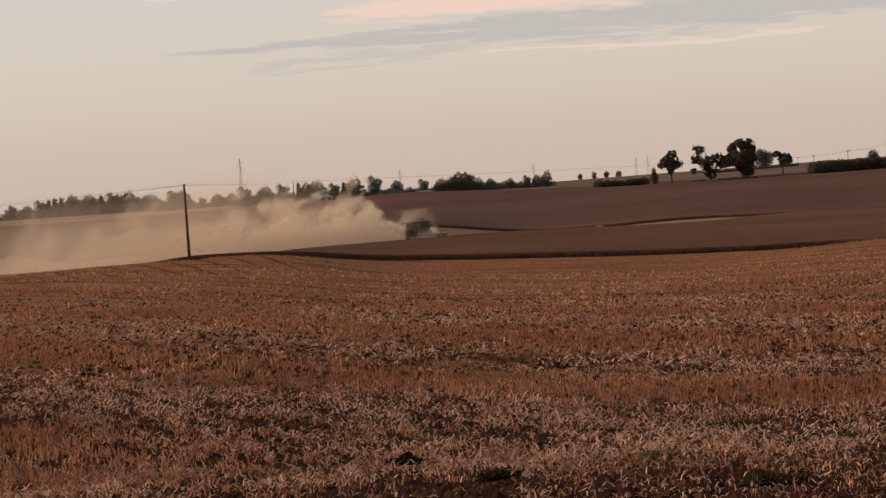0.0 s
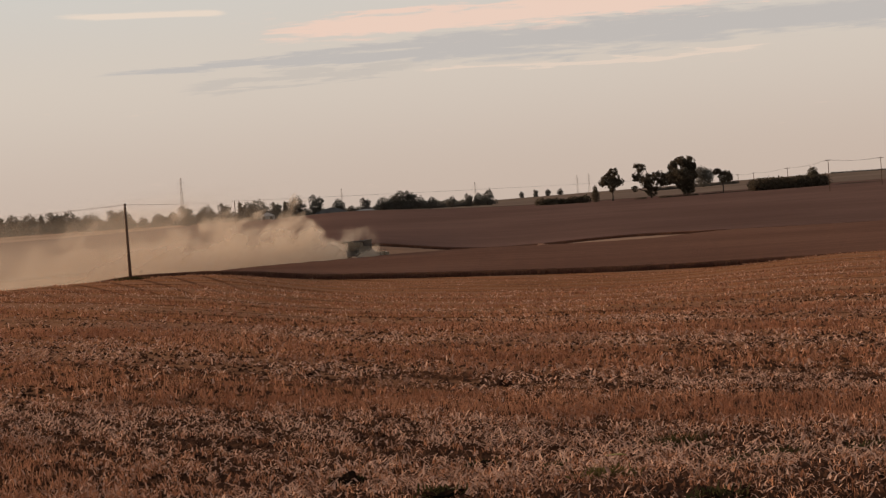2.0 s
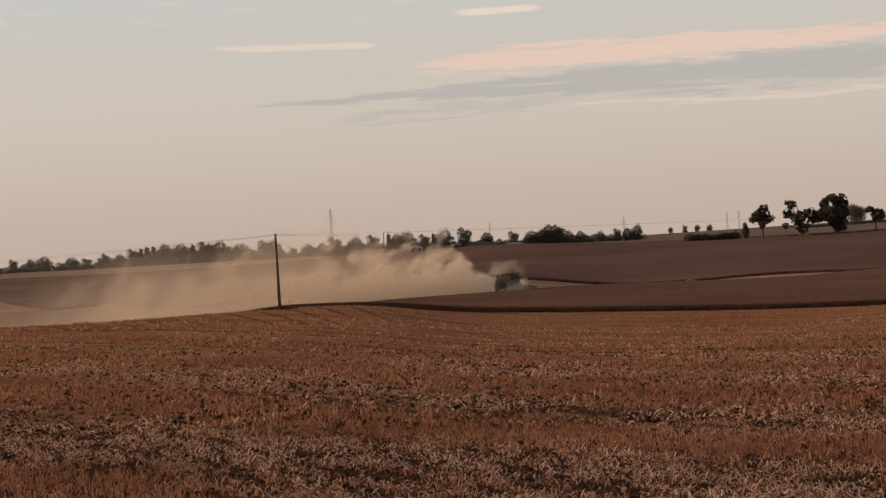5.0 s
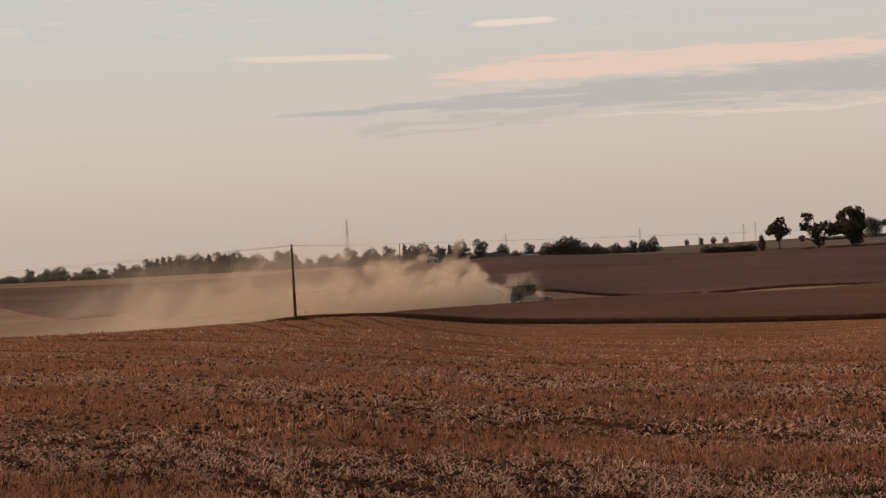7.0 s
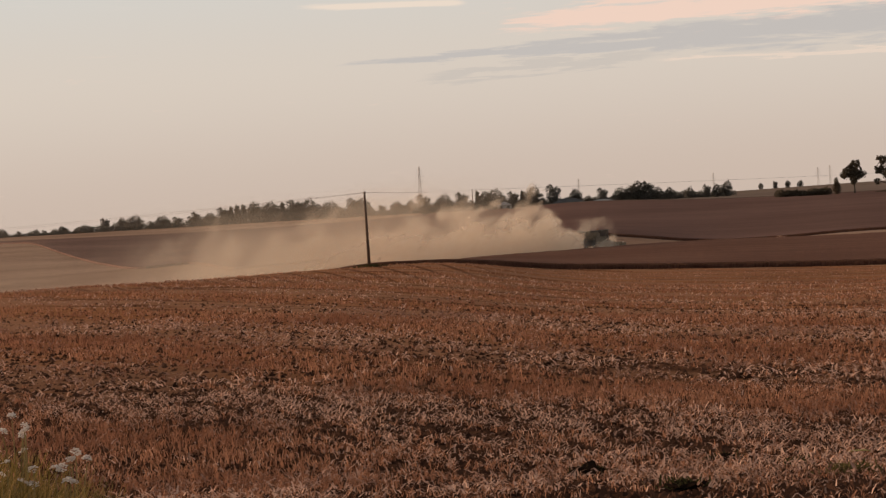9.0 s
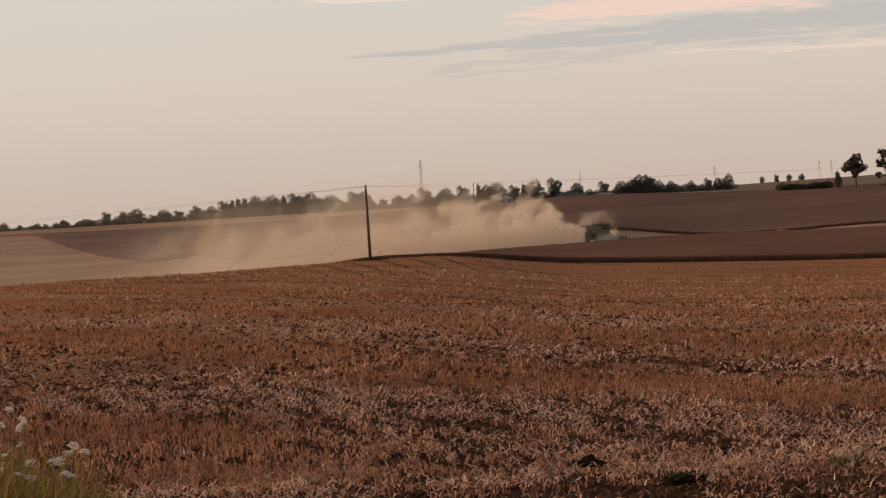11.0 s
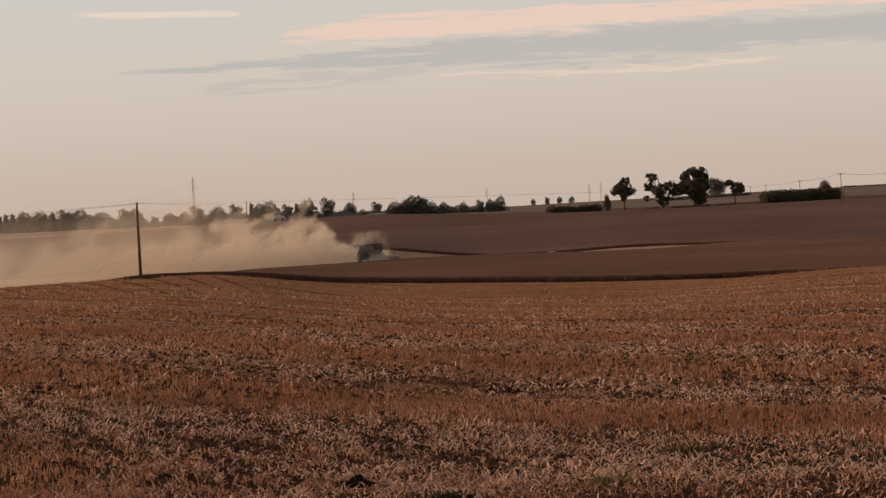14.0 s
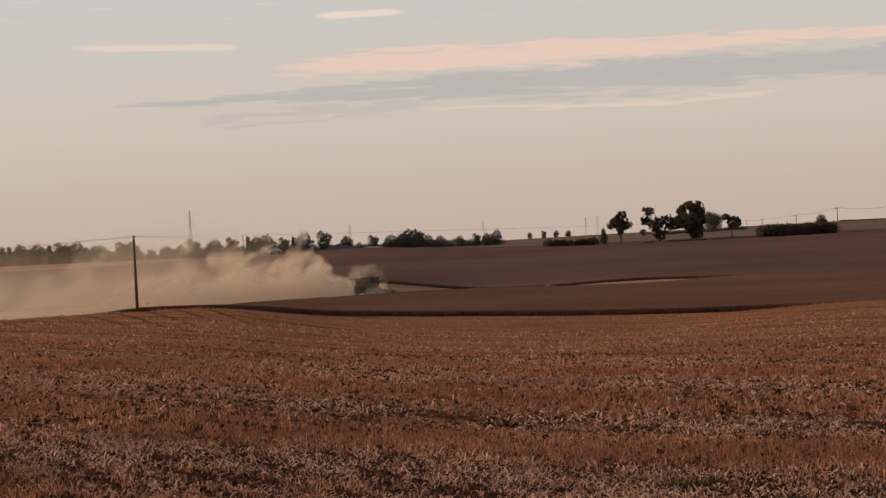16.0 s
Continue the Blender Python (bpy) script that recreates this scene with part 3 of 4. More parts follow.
def build_stubble():
    rng = np.random.default_rng(11)
    # distance from, to; tufts a square metre; blades a tuft; row gap; width; length; size of the clumps
    for r0, r1, dens, per, gap, wide, ln, big in ((13, 46, 36, 5, 0.25, 0.021, 0.125, 1.0), (46, 92, 11, 4, 0.25, 0.038, 0.15, 1.7), (92, 180, 3.0, 3, 0.5, 0.055, 0.15, 3.0), (180, 300, 0.6, 3, 0.8, 0.055, 0.14, 4.0)):
        area = math.pi * (r1 * r1 - r0 * r0) * 35 / 360
        p = fan_points(rng, int(area * dens), -17.5, 17.5, r0, r1)
        p = on_rows(p, gap, rng, 0.04)
        s = swath(p[:, 0], p[:, 1])
        keep = rng.uniform(0, 1, len(p)) < 0.66 + 0.30 * s
        keep &= off_spots(p) & off_tracks(p) & (rng.uniform(0, 1, len(p)) < np.clip(0.16 + 0.84 * clumps(p, big) + 0.5 * s, 0, 1))
        p = np.repeat(p[keep], per, 0)
        p = p + rng.normal(0, 0.04, p.shape)
        if r0 > 150:
            p = p[np.hypot(p[:, 0], p[:, 1]) < edge_near(np.degrees(np.arctan2(p[:, 0], p[:, 1]))) - 2]
        n = len(p)
        pos = np.column_stack([p, height(p[:, 0], p[:, 1]) - 0.01])
        near = np.clip(np.hypot(p[:, 0], p[:, 1]) / 27, 0.45, 1)
        tall = ln * near * rng.uniform(0.55, 1.25, n) * (1 + 0.18 * swath(p[:, 0], p[:, 1]))
        lean = np.abs(rng.normal(0.22, 0.30, n))
        me = blades("stubble", pos, tall, rng.uniform(0.6, 1.5, n) * wide * near, lean, M_STUBBLE, rng, 0.7, 0.5)
        tagged(new("stubble", me), "short orange cut stubble in drill rows", "stubble", kind="stuff")
    for r0, r1, dens, wide, ln, big in ((13, 46, 158, 0.026, 0.125, 1.0), (46, 92, 34, 0.050, 0.17, 1.7), (92, 180, 4.5, 0.075, 0.22, 3.0), (180, 300, 0.45, 0.065, 0.22, 4.0)):
        area = math.pi * (r1 * r1 - r0 * r0) * 35 / 360
        p = fan_points(rng, int(area * dens), -17.5, 17.5, r0, r1)
        s = swath(p[:, 0], p[:, 1])
        heap = clumps(p, big)
        keep = rng.uniform(0, 1, len(p)) < np.clip((0.36 - 0.28 * s) * (0.05 + 1.25 * heap), 0.02, 1)
        keep &= off_spots(p) & off_tracks(p)
        if r0 > 150:
            keep &= np.hypot(p[:, 0], p[:, 1]) < edge_near(np.degrees(np.arctan2(p[:, 0], p[:, 1]))) - 2
        p, heap = p[keep], heap[keep]
        n = len(p)
        near = np.clip(np.hypot(p[:, 0], p[:, 1]) / 27, 0.45, 1)
        pos = np.column_stack([p, height(p[:, 0], p[:, 1]) + rng.uniform(0.0, 0.07, n) + 0.06 * heap * near])
        me = blades("loose_straw", pos, rng.uniform(0.4, 1.3, n) * ln * near, rng.uniform(0.5, 1.4, n) * wide * near,
                    rng.normal(1.2, 0.40, n), M_STRAW, rng, 1.4, 0.6)
        tagged(new("loose_straw", me), "pale chopped straw lying in loose swaths", "straw", kind="stuff")


build_stubble()


# ---------------------------------------------------------------- trees
def leaf_cloud(rng, blobs, count, size, hollow=0.3, gaps=0.0):
    """Small leaf sprays through a set of ellipsoids (x, y, z, rx, ry, rz), with an uneven skin; gaps: how much of the crown lies open."""
    blobs = np.array(blobs)
    w = (blobs[:, 3] * blobs[:, 5]) ** 1.2
    many = int(count * (1 + 1.3 * gaps))
    pick = rng.choice(len(blobs), many, p=w / w.sum())
    b = blobs[pick]
    d = rng.normal(0, 1, (many, 3))
    d /= np.linalg.norm(d, axis=1)[:, None]
    bough = float(np.median(blobs[:, 3])) * 0.55
    skin = 0.72 + 0.62 * fractal((b[:, :3] + d * b[:, 3:6]) / bough, 2, 5)
    c = b[:, :3] + d * b[:, 3:6] * (skin * rng.uniform(hollow, 1.0, many) ** 0.55)[:, None]
    if gaps:
        c = c[(fractal(c / (bough * 0.8), 2, 9) > 0.26 + 0.24 * gaps)]
    n = len(c)
    a1 = rng.normal(0, 1, (n, 3))
    a1 /= np.linalg.norm(a1, axis=1)[:, None]
    a2 = np.cross(a1, rng.normal(0, 1, (n, 3)))
    a2 /= np.linalg.norm(a2, axis=1)[:, None]
    s = rng.uniform(0.55, 1.3, n)[:, None] * size
    v = np.stack([c - a1 * s, c + a2 * s * 0.55, c + a1 * s, c - a2 * s * 0.55], 1).reshape(-1, 3)
    return v, np.arange(n * 4).reshape(-1, 4)


def tree(base, tall, blobs, label, seed, leaf=M_LEAF, trunk=None, count=2600, size=None, name="tree", category="tree", stem=True, dense=0, gaps=0.0):
    """blobs in shares of the height: x, z, half width, half height of the masses of the crown."""
    rng = np.random.default_rng(seed)
    root = new(name)
    root.location = base
    bl = [(x * tall, rng.uniform(-0.4, 0.4) * w * tall, z * tall, w * tall, w * tall * 0.95, h * tall) for x, z, w, h in blobs]
    if stem:
        r0 = trunk or tall * 0.022
        low = min(b[2] - b[5] * 0.3 for b in bl)
        bms = [tube([(0, 0, -0.4), (0.01 * tall, 0, low * 0.5), (0, 0.005 * tall, low), (bl[0][0] * 0.4, 0, max(low * 1.3, bl[0][2]))],
                    [r0 * 1.35, r0, r0 * 0.85, r0 * 0.3], 8)]
        limbs = []
        for b in bl:
            limbs.append(tube([(0, 0, low * 0.85), (b[0] * 0.45, b[1] * 0.4, (low + b[2]) * 0.5), (b[0], b[1], b[2] + b[5] * 0.4)], [r0 * 0.6, r0 * 0.4, r0 * 0.12], 6))
            for _ in range(2):
                e = (b[0] + rng.uniform(-0.7, 0.7) * b[3], b[1] + rng.uniform(-0.7, 0.7) * b[4], b[2] + rng.uniform(-0.3, 0.8) * b[5])
                limbs.append(tube([(b[0] * 0.45, b[1] * 0.4, (low + b[2]) * 0.5), e], [r0 * 0.3, r0 * 0.08], 5))
        if leaf is M_LEAF:
            part("trunk", merge(*bms), M_BARK, root)
            for lb in limbs:
                part("limb", lb, M_BARK, root)
        else:
            part("trunk", merge(*bms, *limbs), M_BARK, root)
    v, f = leaf_cloud(rng, bl, count, size or tall * 0.021, 0.3, gaps)
    if dense:
        # the shaded inside of the crown: larger sprays further in
        v2, f2 = leaf_cloud(rng, [(*b[:3], b[3] * 0.72, b[4] * 0.72, b[5] * 0.72) for b in bl], dense, tall * 0.036, 0.1, gaps * 0.6)
        v, f = np.concatenate([v, v2]), np.concatenate([f, f2 + len(v)])
    crown = new("crown", mesh_from("crown", v, f, leaf))
    crown.parent = root
    return tagged(root, label, category)


TREE_R = 860
def px(n, r):
    return n * r / F24


tree(at(8.19, TREE_R), px(62, TREE_R), [(.02, .72, .21, .21), (-.20, .60, .16, .15), (.22, .57, .15, .11), (0, .50, .18, .15), (.06, .86, .14, .12), (0, .38, .11, .09)],
     "round-crowned field tree with bare trunk at the crop edge", 21, count=7000, dense=260, gaps=1.25)
tree(at(7.72, TREE_R - 5), px(34, TREE_R), [(0, .42, .22, .36), (0, .72, .13, .26)], "small narrow dark tree beside the field tree", 22, count=2600, dense=500)
tree(at(9.24, TREE_R), px(68, TREE_R), [(-.26, .85, .17, .14), (-.34, .62, .14, .12), (-.08, .50, .22, .19), (.18, .60, .20, .15), (.03, .27, .17, .16), (-.40, .30, .11, .10), (.27, .42, .13, .10)],
     "ragged open-crowned tree with gaps in its foliage", 23, count=8000, dense=260, gaps=1.35)
tree(at(10.22, TREE_R), px(75, TREE_R), [(-.16, .50, .33, .21), (-.02, .85, .23, .13), (.13, .70, .13, .15), (-.30, .76, .13, .11), (-.45, .45, .16, .14), (.02, .26, .19, .17), (.10, .52, .18, .16)],
     "large broad dark tree among the field trees", 24, count=12000, dense=900, gaps=0.95)
tree(at(10.68, TREE_R + 330), px(42, TREE_R + 330), [(-.1, .66, .34, .30), (.2, .56, .26, .28), (0, .32, .38, .24)], "hazy grey tree standing behind the field trees", 25, M_LEAF_HAZED, count=5000, dense=900)
tree(at(11.2, TREE_R), px(48, TREE_R), [(.12, .66, .27, .22), (-.18, .84, .17, .13), (.02, .54, .20, .13)], "small round-headed tree on a bare trunk", 26, count=5000, dense=250, gaps=1.1)


def hedge(az0, az1, r, tall, label, seed, name="hedge", leaf=M_LEAF, ragged=0.3, dens=60):
    """A long low mass of bushes."""
    rng = np.random.default_rng(seed)
    a = at((az0 + az1) / 2, r)
    root = new(name)
    root.location = a
    half = radians(az1 - az0) * r / 2
    k = max(2, int(2 * half / (tall * 0.40)))
    blobs = []
    for i in range(k):
        x = -half + 2 * half * (i + 0.5) / k
        h = tall * rng.uniform(1 - ragged, 1.0)
        b = at((az0 + az1) / 2 + math.degrees(x / r), r)
        blobs.append((b.x - a.x, b.y - a.y, b.z - a.z + h * 0.45, tall * 0.62, tall * 0.6, h * 0.58))
    for b in blobs:
        v, f = leaf_cloud(rng, [b], dens * 5, tall * 0.07, 0.35)
        v2, f2 = leaf_cloud(rng, [(*b[:3], b[3] * 0.8, b[4] * 0.8, b[5] * 0.85)], dens, tall * 0.13, 0.1)
        v, f = np.concatenate([v, v2]), np.concatenate([f, f2 + len(v)])
        o = new("shrub", mesh_from("shrub", v, f, leaf))
        o.parent = root
    return tagged(root, label, "hedge")


hedge(6.15, 7.50, TREE_R, 4.0, "long low dark hedge at the top of the field", 31, dens=120)
hedge(8.75, 9.10, TREE_R, 1.5, "low bush beside the field trees", 32, "bush")
hedge(9.45, 10.5, TREE_R - 6, 1.7, "low scrub below the broad tree", 33, "bush")
hedge(10.6, 12.1, TREE_R, 1.3, "thin low hedge along the field edge", 34)
hedge(12.0, 13.95, TREE_R - 10, 5.7, "tall clipped dark hedge along the field edge", 35, ragged=0.06, dens=150)
hedge(14.3, 15.4, TREE_R, 1.2, "low dark scrub strip along the field edge", 36)
tree(at(13.62, TREE_R - 5), px(38, TREE_R), [(0, .72, .26, .28), (.1, .6, .24, .2), (-.1, .5, .24, .3)], "bushy tree rising from the hedge", 37, count=2600, dense=500)
tree(at(12.0, TREE_R - 5), px(27, TREE_R), [(0, .6, .36, .36)], "small bush tree at the end of the hedge", 38, count=900, dense=200)

# their haze is only the paler leaf colour
# woods along the skyline: a few shapes, repeated at many sizes
FAR_R = 1650
def far_shapes():
    forms = [
        [(0, .66, .26, .28), (-.22, .52, .20, .24), (.24, .54, .20, .22), (0, .30, .36, .26)],
        [(0, .50, .12, .46), (.03, .30, .15, .30)],
        [(-.13, .75, .20, .19), (.16, .64, .21, .20), (-.02, .44, .30, .24), (.06, .22, .34, .22)],
        [(0, .60, .34, .36), (.28, .42, .24, .30), (-.30, .40, .24, .30), (0, .26, .40, .26)],
    ]
    return [tree(Vector((0, 0, 0)), 18.0, f, "hazy broad-leaved tree in the skyline woods", 50 + i, M_LEAF_HAZED, count=1900, size=0.55, dense=300, gaps=0.7) for i, f in enumerate(forms)]


protos = far_shapes()
wood_rng = random.Random(5)
first = set()


def far_tree(az, base_v, tall_px, kind=None, r=FAR_R, wide=1.0):
    """A skyline tree: bearing, how far its foot lies below the level (per lens unit), and its height likewise."""
    k = wood_rng.randrange(4) if kind is None else kind
    x, y = r * math.sin(radians(az)), r * math.cos(radians(az))
    foot = float(height(x, y)[0])
    s = (EYE + px(tall_px - base_v, r) - foot) / 16.6
    m = Matrix.LocRotScale((x, y, foot), Euler((0, 0, wood_rng.uniform(-0.5, 0.5))), (s * wide, s * wide, s))
    if k not in first:
        first.add(k)
        protos[k].matrix_basis = m
    else:
        copy_thing(protos[k], Matrix()).matrix_basis = m


def skyline(az):
    """Height of the woods above the level, by bearing."""
    return float(smooth_curve(np.array([az]), np.array([-19., -15., -12.6, -12., -10.3, -9.3, -8., -6.7, -5.7, -4.7, -1.2]), np.array([8., 9., 12., 20., 19., 24., 33., 33., 25., 20., 22.]))[0])


# crowns that stand out: bearing, height above the level, shape (1: poplars)
for az, top, k in ((-14.95, 14, 3), (-14.06, 10, 3), (-13.36, 13, 0), (-12.75, 13, 3), (-12.21, 22, 2), (-11.76, 21, 0), (-11.42, 25, 3), (-10.64, 21, 3),
                   (-9.77, 24, 2), (-9.35, 22, 3), (-9.01, 29, 2), (-8.78, 29, 1), (-8.62, 31, 1), (-8.45, 31, 1), (-8.17, 35, 0), (-7.75, 35, 3), (-7.38, 31, 1),
                   (-7.05, 35, 2), (-6.7, 36, 3), (-6.05, 29, 3), (-5.45, 32, 2), (-5.2, 31, 0), (-4.24, 22, 3), (-3.85, 22, 0)):
    far_tree(az, 0, top, k, r=FAR_R + wood_rng.uniform(-40, 40), wide=wood_rng.uniform(0.9, 1.25))
# the lower trees between them
az = -19.0
while az < -3.4:
    far_tree(az, 0, skyline(az) * wood_rng.uniform(0.66, 0.92), wood_rng.choice((0, 2, 3)), r=FAR_R + wood_rng.uniform(40, 140), wide=wood_rng.uniform(1.1, 1.6))
    az += wood_rng.uniform(0.22, 0.42)
# undergrowth that closes the woods towards the fields
for k in range(12):
    a0 = -19.0 + 2.0 * k
    top = 0.55 * skyline(min(a0 + 1, -1.2)) if a0 < -3.4 else 8.0
    r = FAR_R - 90 if a0 < -3.4 else FAR_R - 290
    p = at(a0 + 1, r)
    hedge(a0, a0 + 2.0, r, max(3.0, EYE + px(top, r) - p.z), "hazy undergrowth along the edge of the woods", 400 + k, "woodland_edge", M_LEAF_HAZED, 0.4, 36)
# trees that stand out of the skyline further east: bearing, foot, height, shape
for az, tall, k in ((-3.52, 31, 2), (-2.95, 30, 3), (-2.47, 31, 2), (-2.03, 31, 1), (-1.80, 30, 0), (-1.52, 34, 3), (-1.06, 27, 2), (-0.79, 27, 1), (-0.52, 35, 3),
                    (0.06, 35, 2), (0.66, 25, 0), (1.40, 24, 2), (1.90, 24, 3), (2.20, 27, 3), (2.38, 32, 0), (2.62, 31, 2), (2.90, 21, 3), (3.24, 18, 0)):
    far_tree(az, 0, tall, k, r=FAR_R - 320, wide=0.95)
for az, tall, k in ((3.77, 17, 3), (4.24, 19, 2), (4.52, 19, 0), (4.76, 25, 3)):
    far_tree(az, 0, tall, k, r=FAR_R - 500, wide=0.8)
for az, tall, k in ((5.70, 16, 0), (6.09, 18, 2), (6.43, 17.5, 0), (6.76, 17.5, 3)):
    far_tree(az, 0, tall, k, r=2300, wide=0.85)
# low woods between them
az = -3.3
while az < 4.9:
    low = float(np.interp(az, [-3.3, -1.0, 0.3, 1.6, 3.0, 4.9], [19, 17, 13, 13, 14, 8]))
    far_tree(az, 0, low * wood_rng.uniform(0.75, 1.05), wood_rng.choice((0, 3)), r=FAR_R - 250 + wood_rng.uniform(-60, 60), wide=wood_rng.uniform(1.1, 1.7))
    az += wood_rng.uniform(0.16, 0.28)
# grey fields and hedges behind the field trees, the haze put into their colour
crop_sheet("distant_field", -1, 20, line((-1, 904), (20, 904)), line((-1, 4800), (20, 4800)), 0.9,
           crop_material("distant_field_hazed", (0.165, 0.125, 0.100), (0.225, 0.170, 0.135), 5), "hazy grey-brown fields behind the trees", rows=160, step=0.3, seed=9)
hedge(9.2, 11.6, 1250, 3.0, "hazy hedge line behind the field trees", 39, leaf=M_LEAF_HAZED)
hedge(14.1, 17.0, 1500, 2.2, "thin dark hedge along the far ridge", 40, leaf=M_LEAF_HAZED)


# ---------------------------------------------------------------- poles and wires
def wooden_pole(base, tall, arm, label, lean=0.0, r=0.14, turn=0.0):
    """A line pole; arm: the width of its crossarm, or 0 for a bare top with one bracket."""
    root = new("utility_pole")
    root.matrix_basis = Matrix.Translation(base) @ pose(0, 0, 0, 0, lean, turn)
    part("shaft", tube([(0, 0, -0.8), (0, 0, tall * 0.5), (0, 0, tall)], [r * 1.25, r * 1.05, r * 0.8], 12), M_POLE, root, smooth=True)
    part("cap", tube([(0, 0, tall), (0, 0, tall + 0.05), (0, 0, tall + 0.11)], [r * 0.95, r * 0.95, r * 0.2], 10), M_STEEL_HAZED, root)
    if arm:
        part("crossarm", box(arm, 0.12, 0.14, 0, -0.16, tall - 0.35, 0.015), M_POLE, root)
        xs = (-arm * 0.45, 0, arm * 0.45)
        for sgn in (-1, 1):
            part("brace", tube([(0, -0.13, tall - 1.1), (sgn * arm * 0.3, -0.13, tall - 0.42)], 0.025, 6), M_STEEL_HAZED, root)
    else:
        part("bracket", box(0.22, 0.06, 0.08, 0, -0.12, tall - 0.18, 0.01), M_STEEL_HAZED, root)
        xs = (-0.08, 0.08)
    for x in xs:
        z = tall - 0.28 if arm else tall - 0.14
        part("insulator", tube([(x, -0.14, z), (x, -0.14, z + 0.08), (x, -0.14, z + 0.1), (x, -0.14, z + 0.2), (x, -0.14, z + 0.24)], [0.03, 0.06, 0.045, 0.06, 0.02], 8), M_CERAMIC, root)
    return tagged(root, label, "utility pole")


POLE = at(-5.11, 220)
POLE_TALL = 7.9
wooden_pole(POLE, POLE_TALL, 0, "bare weathered wooden utility pole at the field edge", lean=-0.45, r=0.145, turn=15)
far_poles = [(14.05, 770, 8.7, 2.2), (15.44, 800, 8.9, 2.2), (12.95, 960, 8.4, 2.2), (12.04, 1180, 8.4, 2.0), (11.62, 1300, 8.4, 2.0)]
tops = []
for az, r, tall, arm in far_poles:
    b = at(az, r)
    if r > 900:
        b.z = min(b.z, EYE - px(5, r))
    tall = max(tall, EYE + px({14.05: 35, 15.44: 33, 12.95: 24, 12.04: 19, 11.62: 20}[az], r) - b.z)
    wooden_pole(b, tall, arm, "wooden line pole with a crossarm on the far ridge", turn=-20)
    tops.append(b + Vector((0, 0, tall)))
p2 = at(-2.16, 640)
wooden_pole(p2, EYE + px(35, 640) - p2.z, 0, "thin wooden pole rising before the woods")
p2_top = Vector((p2.x, p2.y, EYE + px(34, 640)))
pl = at(-17.5, 620)
wooden_pole(pl, EYE + px(12, 620) - pl.z, 0, "wooden pole down in the valley")
pl_top = Vector((pl.x, pl.y, EYE + px(11.5, 620)))


def wire(a, b, sag, r, label="thin overhead wire between poles"):
    pts = [a.lerp(b, k / 24) - Vector((0, 0, sag * 4 * (k / 24) * (1 - k / 24))) for k in range(25)]
    ob = part("overhead_wire", tube(pts, r, 5), M_WIRE)
    tagged(ob, label, "wire", "overhead wires")


top = POLE + Vector((-0.07, 0, POLE_TALL - 0.02))
wire(top, pl_top, 0.35, 0.016)
wire(top + Vector((0.1, 0, -0.05)), pl_top + Vector((0.2, 0, -0.1)), 0.6, 0.014)
wire(top, p2_top, 0.25, 0.020)
wire(p2_top, tops[4], 0.6, 0.035)
for a, b in ((4, 3), (3, 2), (2, 0), (0, 1)):
    for dx in (-0.9, 0.9):
        wire(tops[a] + Vector((dx, 0, -0.1)), tops[b] + Vector((dx, 0, -0.1)), 0.7, 0.026)


def pylon(az, top_v, r, tall, label):
    """A lattice mast for high voltage: four legs, rings, diagonals and three arms."""
    x, y = r * math.sin(radians(az)), r * math.cos(radians(az))
    root = new("lattice_pylon")
    root.matrix_basis = Matrix.Translation((x, y, EYE + px(top_v, r) - tall)) @ pose(0, 0, 0, 0, 0, -az + 25)
    def half(z):
        return tall * (0.050 * (1 - z / tall) ** 1.5 + 0.009)
    zs = [tall * k / 11 for k in range(12)]
    w = tall * 0.0017
    corners = [(-1, -1), (1, -1), (1, 1), (-1, 1)]
    for cx, cy in corners:
        part("leg", tube([(cx * half(z), cy * half(z), z) for z in zs], w * 1.3, 5), M_STEEL_HAZED, root)
    for k in range(11):
        z0, z1 = zs[k], zs[k + 1]
        bms = []
        for i in range(4):
            a, b = corners[i], corners[(i + 1) % 4]
            bms.append(tube([(a[0] * half(z0), a[1] * half(z0), z0), (b[0] * half(z1), b[1] * half(z1), z1)], w * 0.7, 4))
            bms.append(tube([(b[0] * half(z0), b[1] * half(z0), z0), (a[0] * half(z1), a[1] * half(z1), z1)], w * 0.7, 4))
        part("lattice_bay", merge(*bms), M_STEEL_HAZED, root)
    for z, a in ((0.70, 0.075), (0.80, 0.095), (0.90, 0.065)):
        bms = []
        for sg in (-1, 1):
            bms.append(tube([(0, 0, tall * (z + 0.025)), (sg * a * tall, 0, tall * z)], w * 0.9, 4))
            bms.append(tube([(0, 0, tall * (z - 0.005)), (sg * a * tall, 0, tall * z)], w * 0.9, 4))
            bms.append(tube([(sg * a * tall, 0, tall * z), (sg * a * tall, 0, tall * (z - 0.035))], w * 0.8, 4))
        part("crossarm", merge(*bms), M_STEEL_HAZED, root)
    tagged(root, label, "pylon", "pylons")


pylon(-3.58, 81, 1900, 46, "tall grey steel lattice pylon behind the woods")
pylon(0.77, 43, 3000, 46, "distant grey lattice pylon above the woods")
pylon(4.44, 39, 3300, 46, "distant grey lattice pylon above the trees")
pylon(7.25, 38, 3400, 46, "distant grey lattice pylon on the horizon")
pylon(7.57, 40, 3700, 50, "faint grey lattice pylon on the horizon")


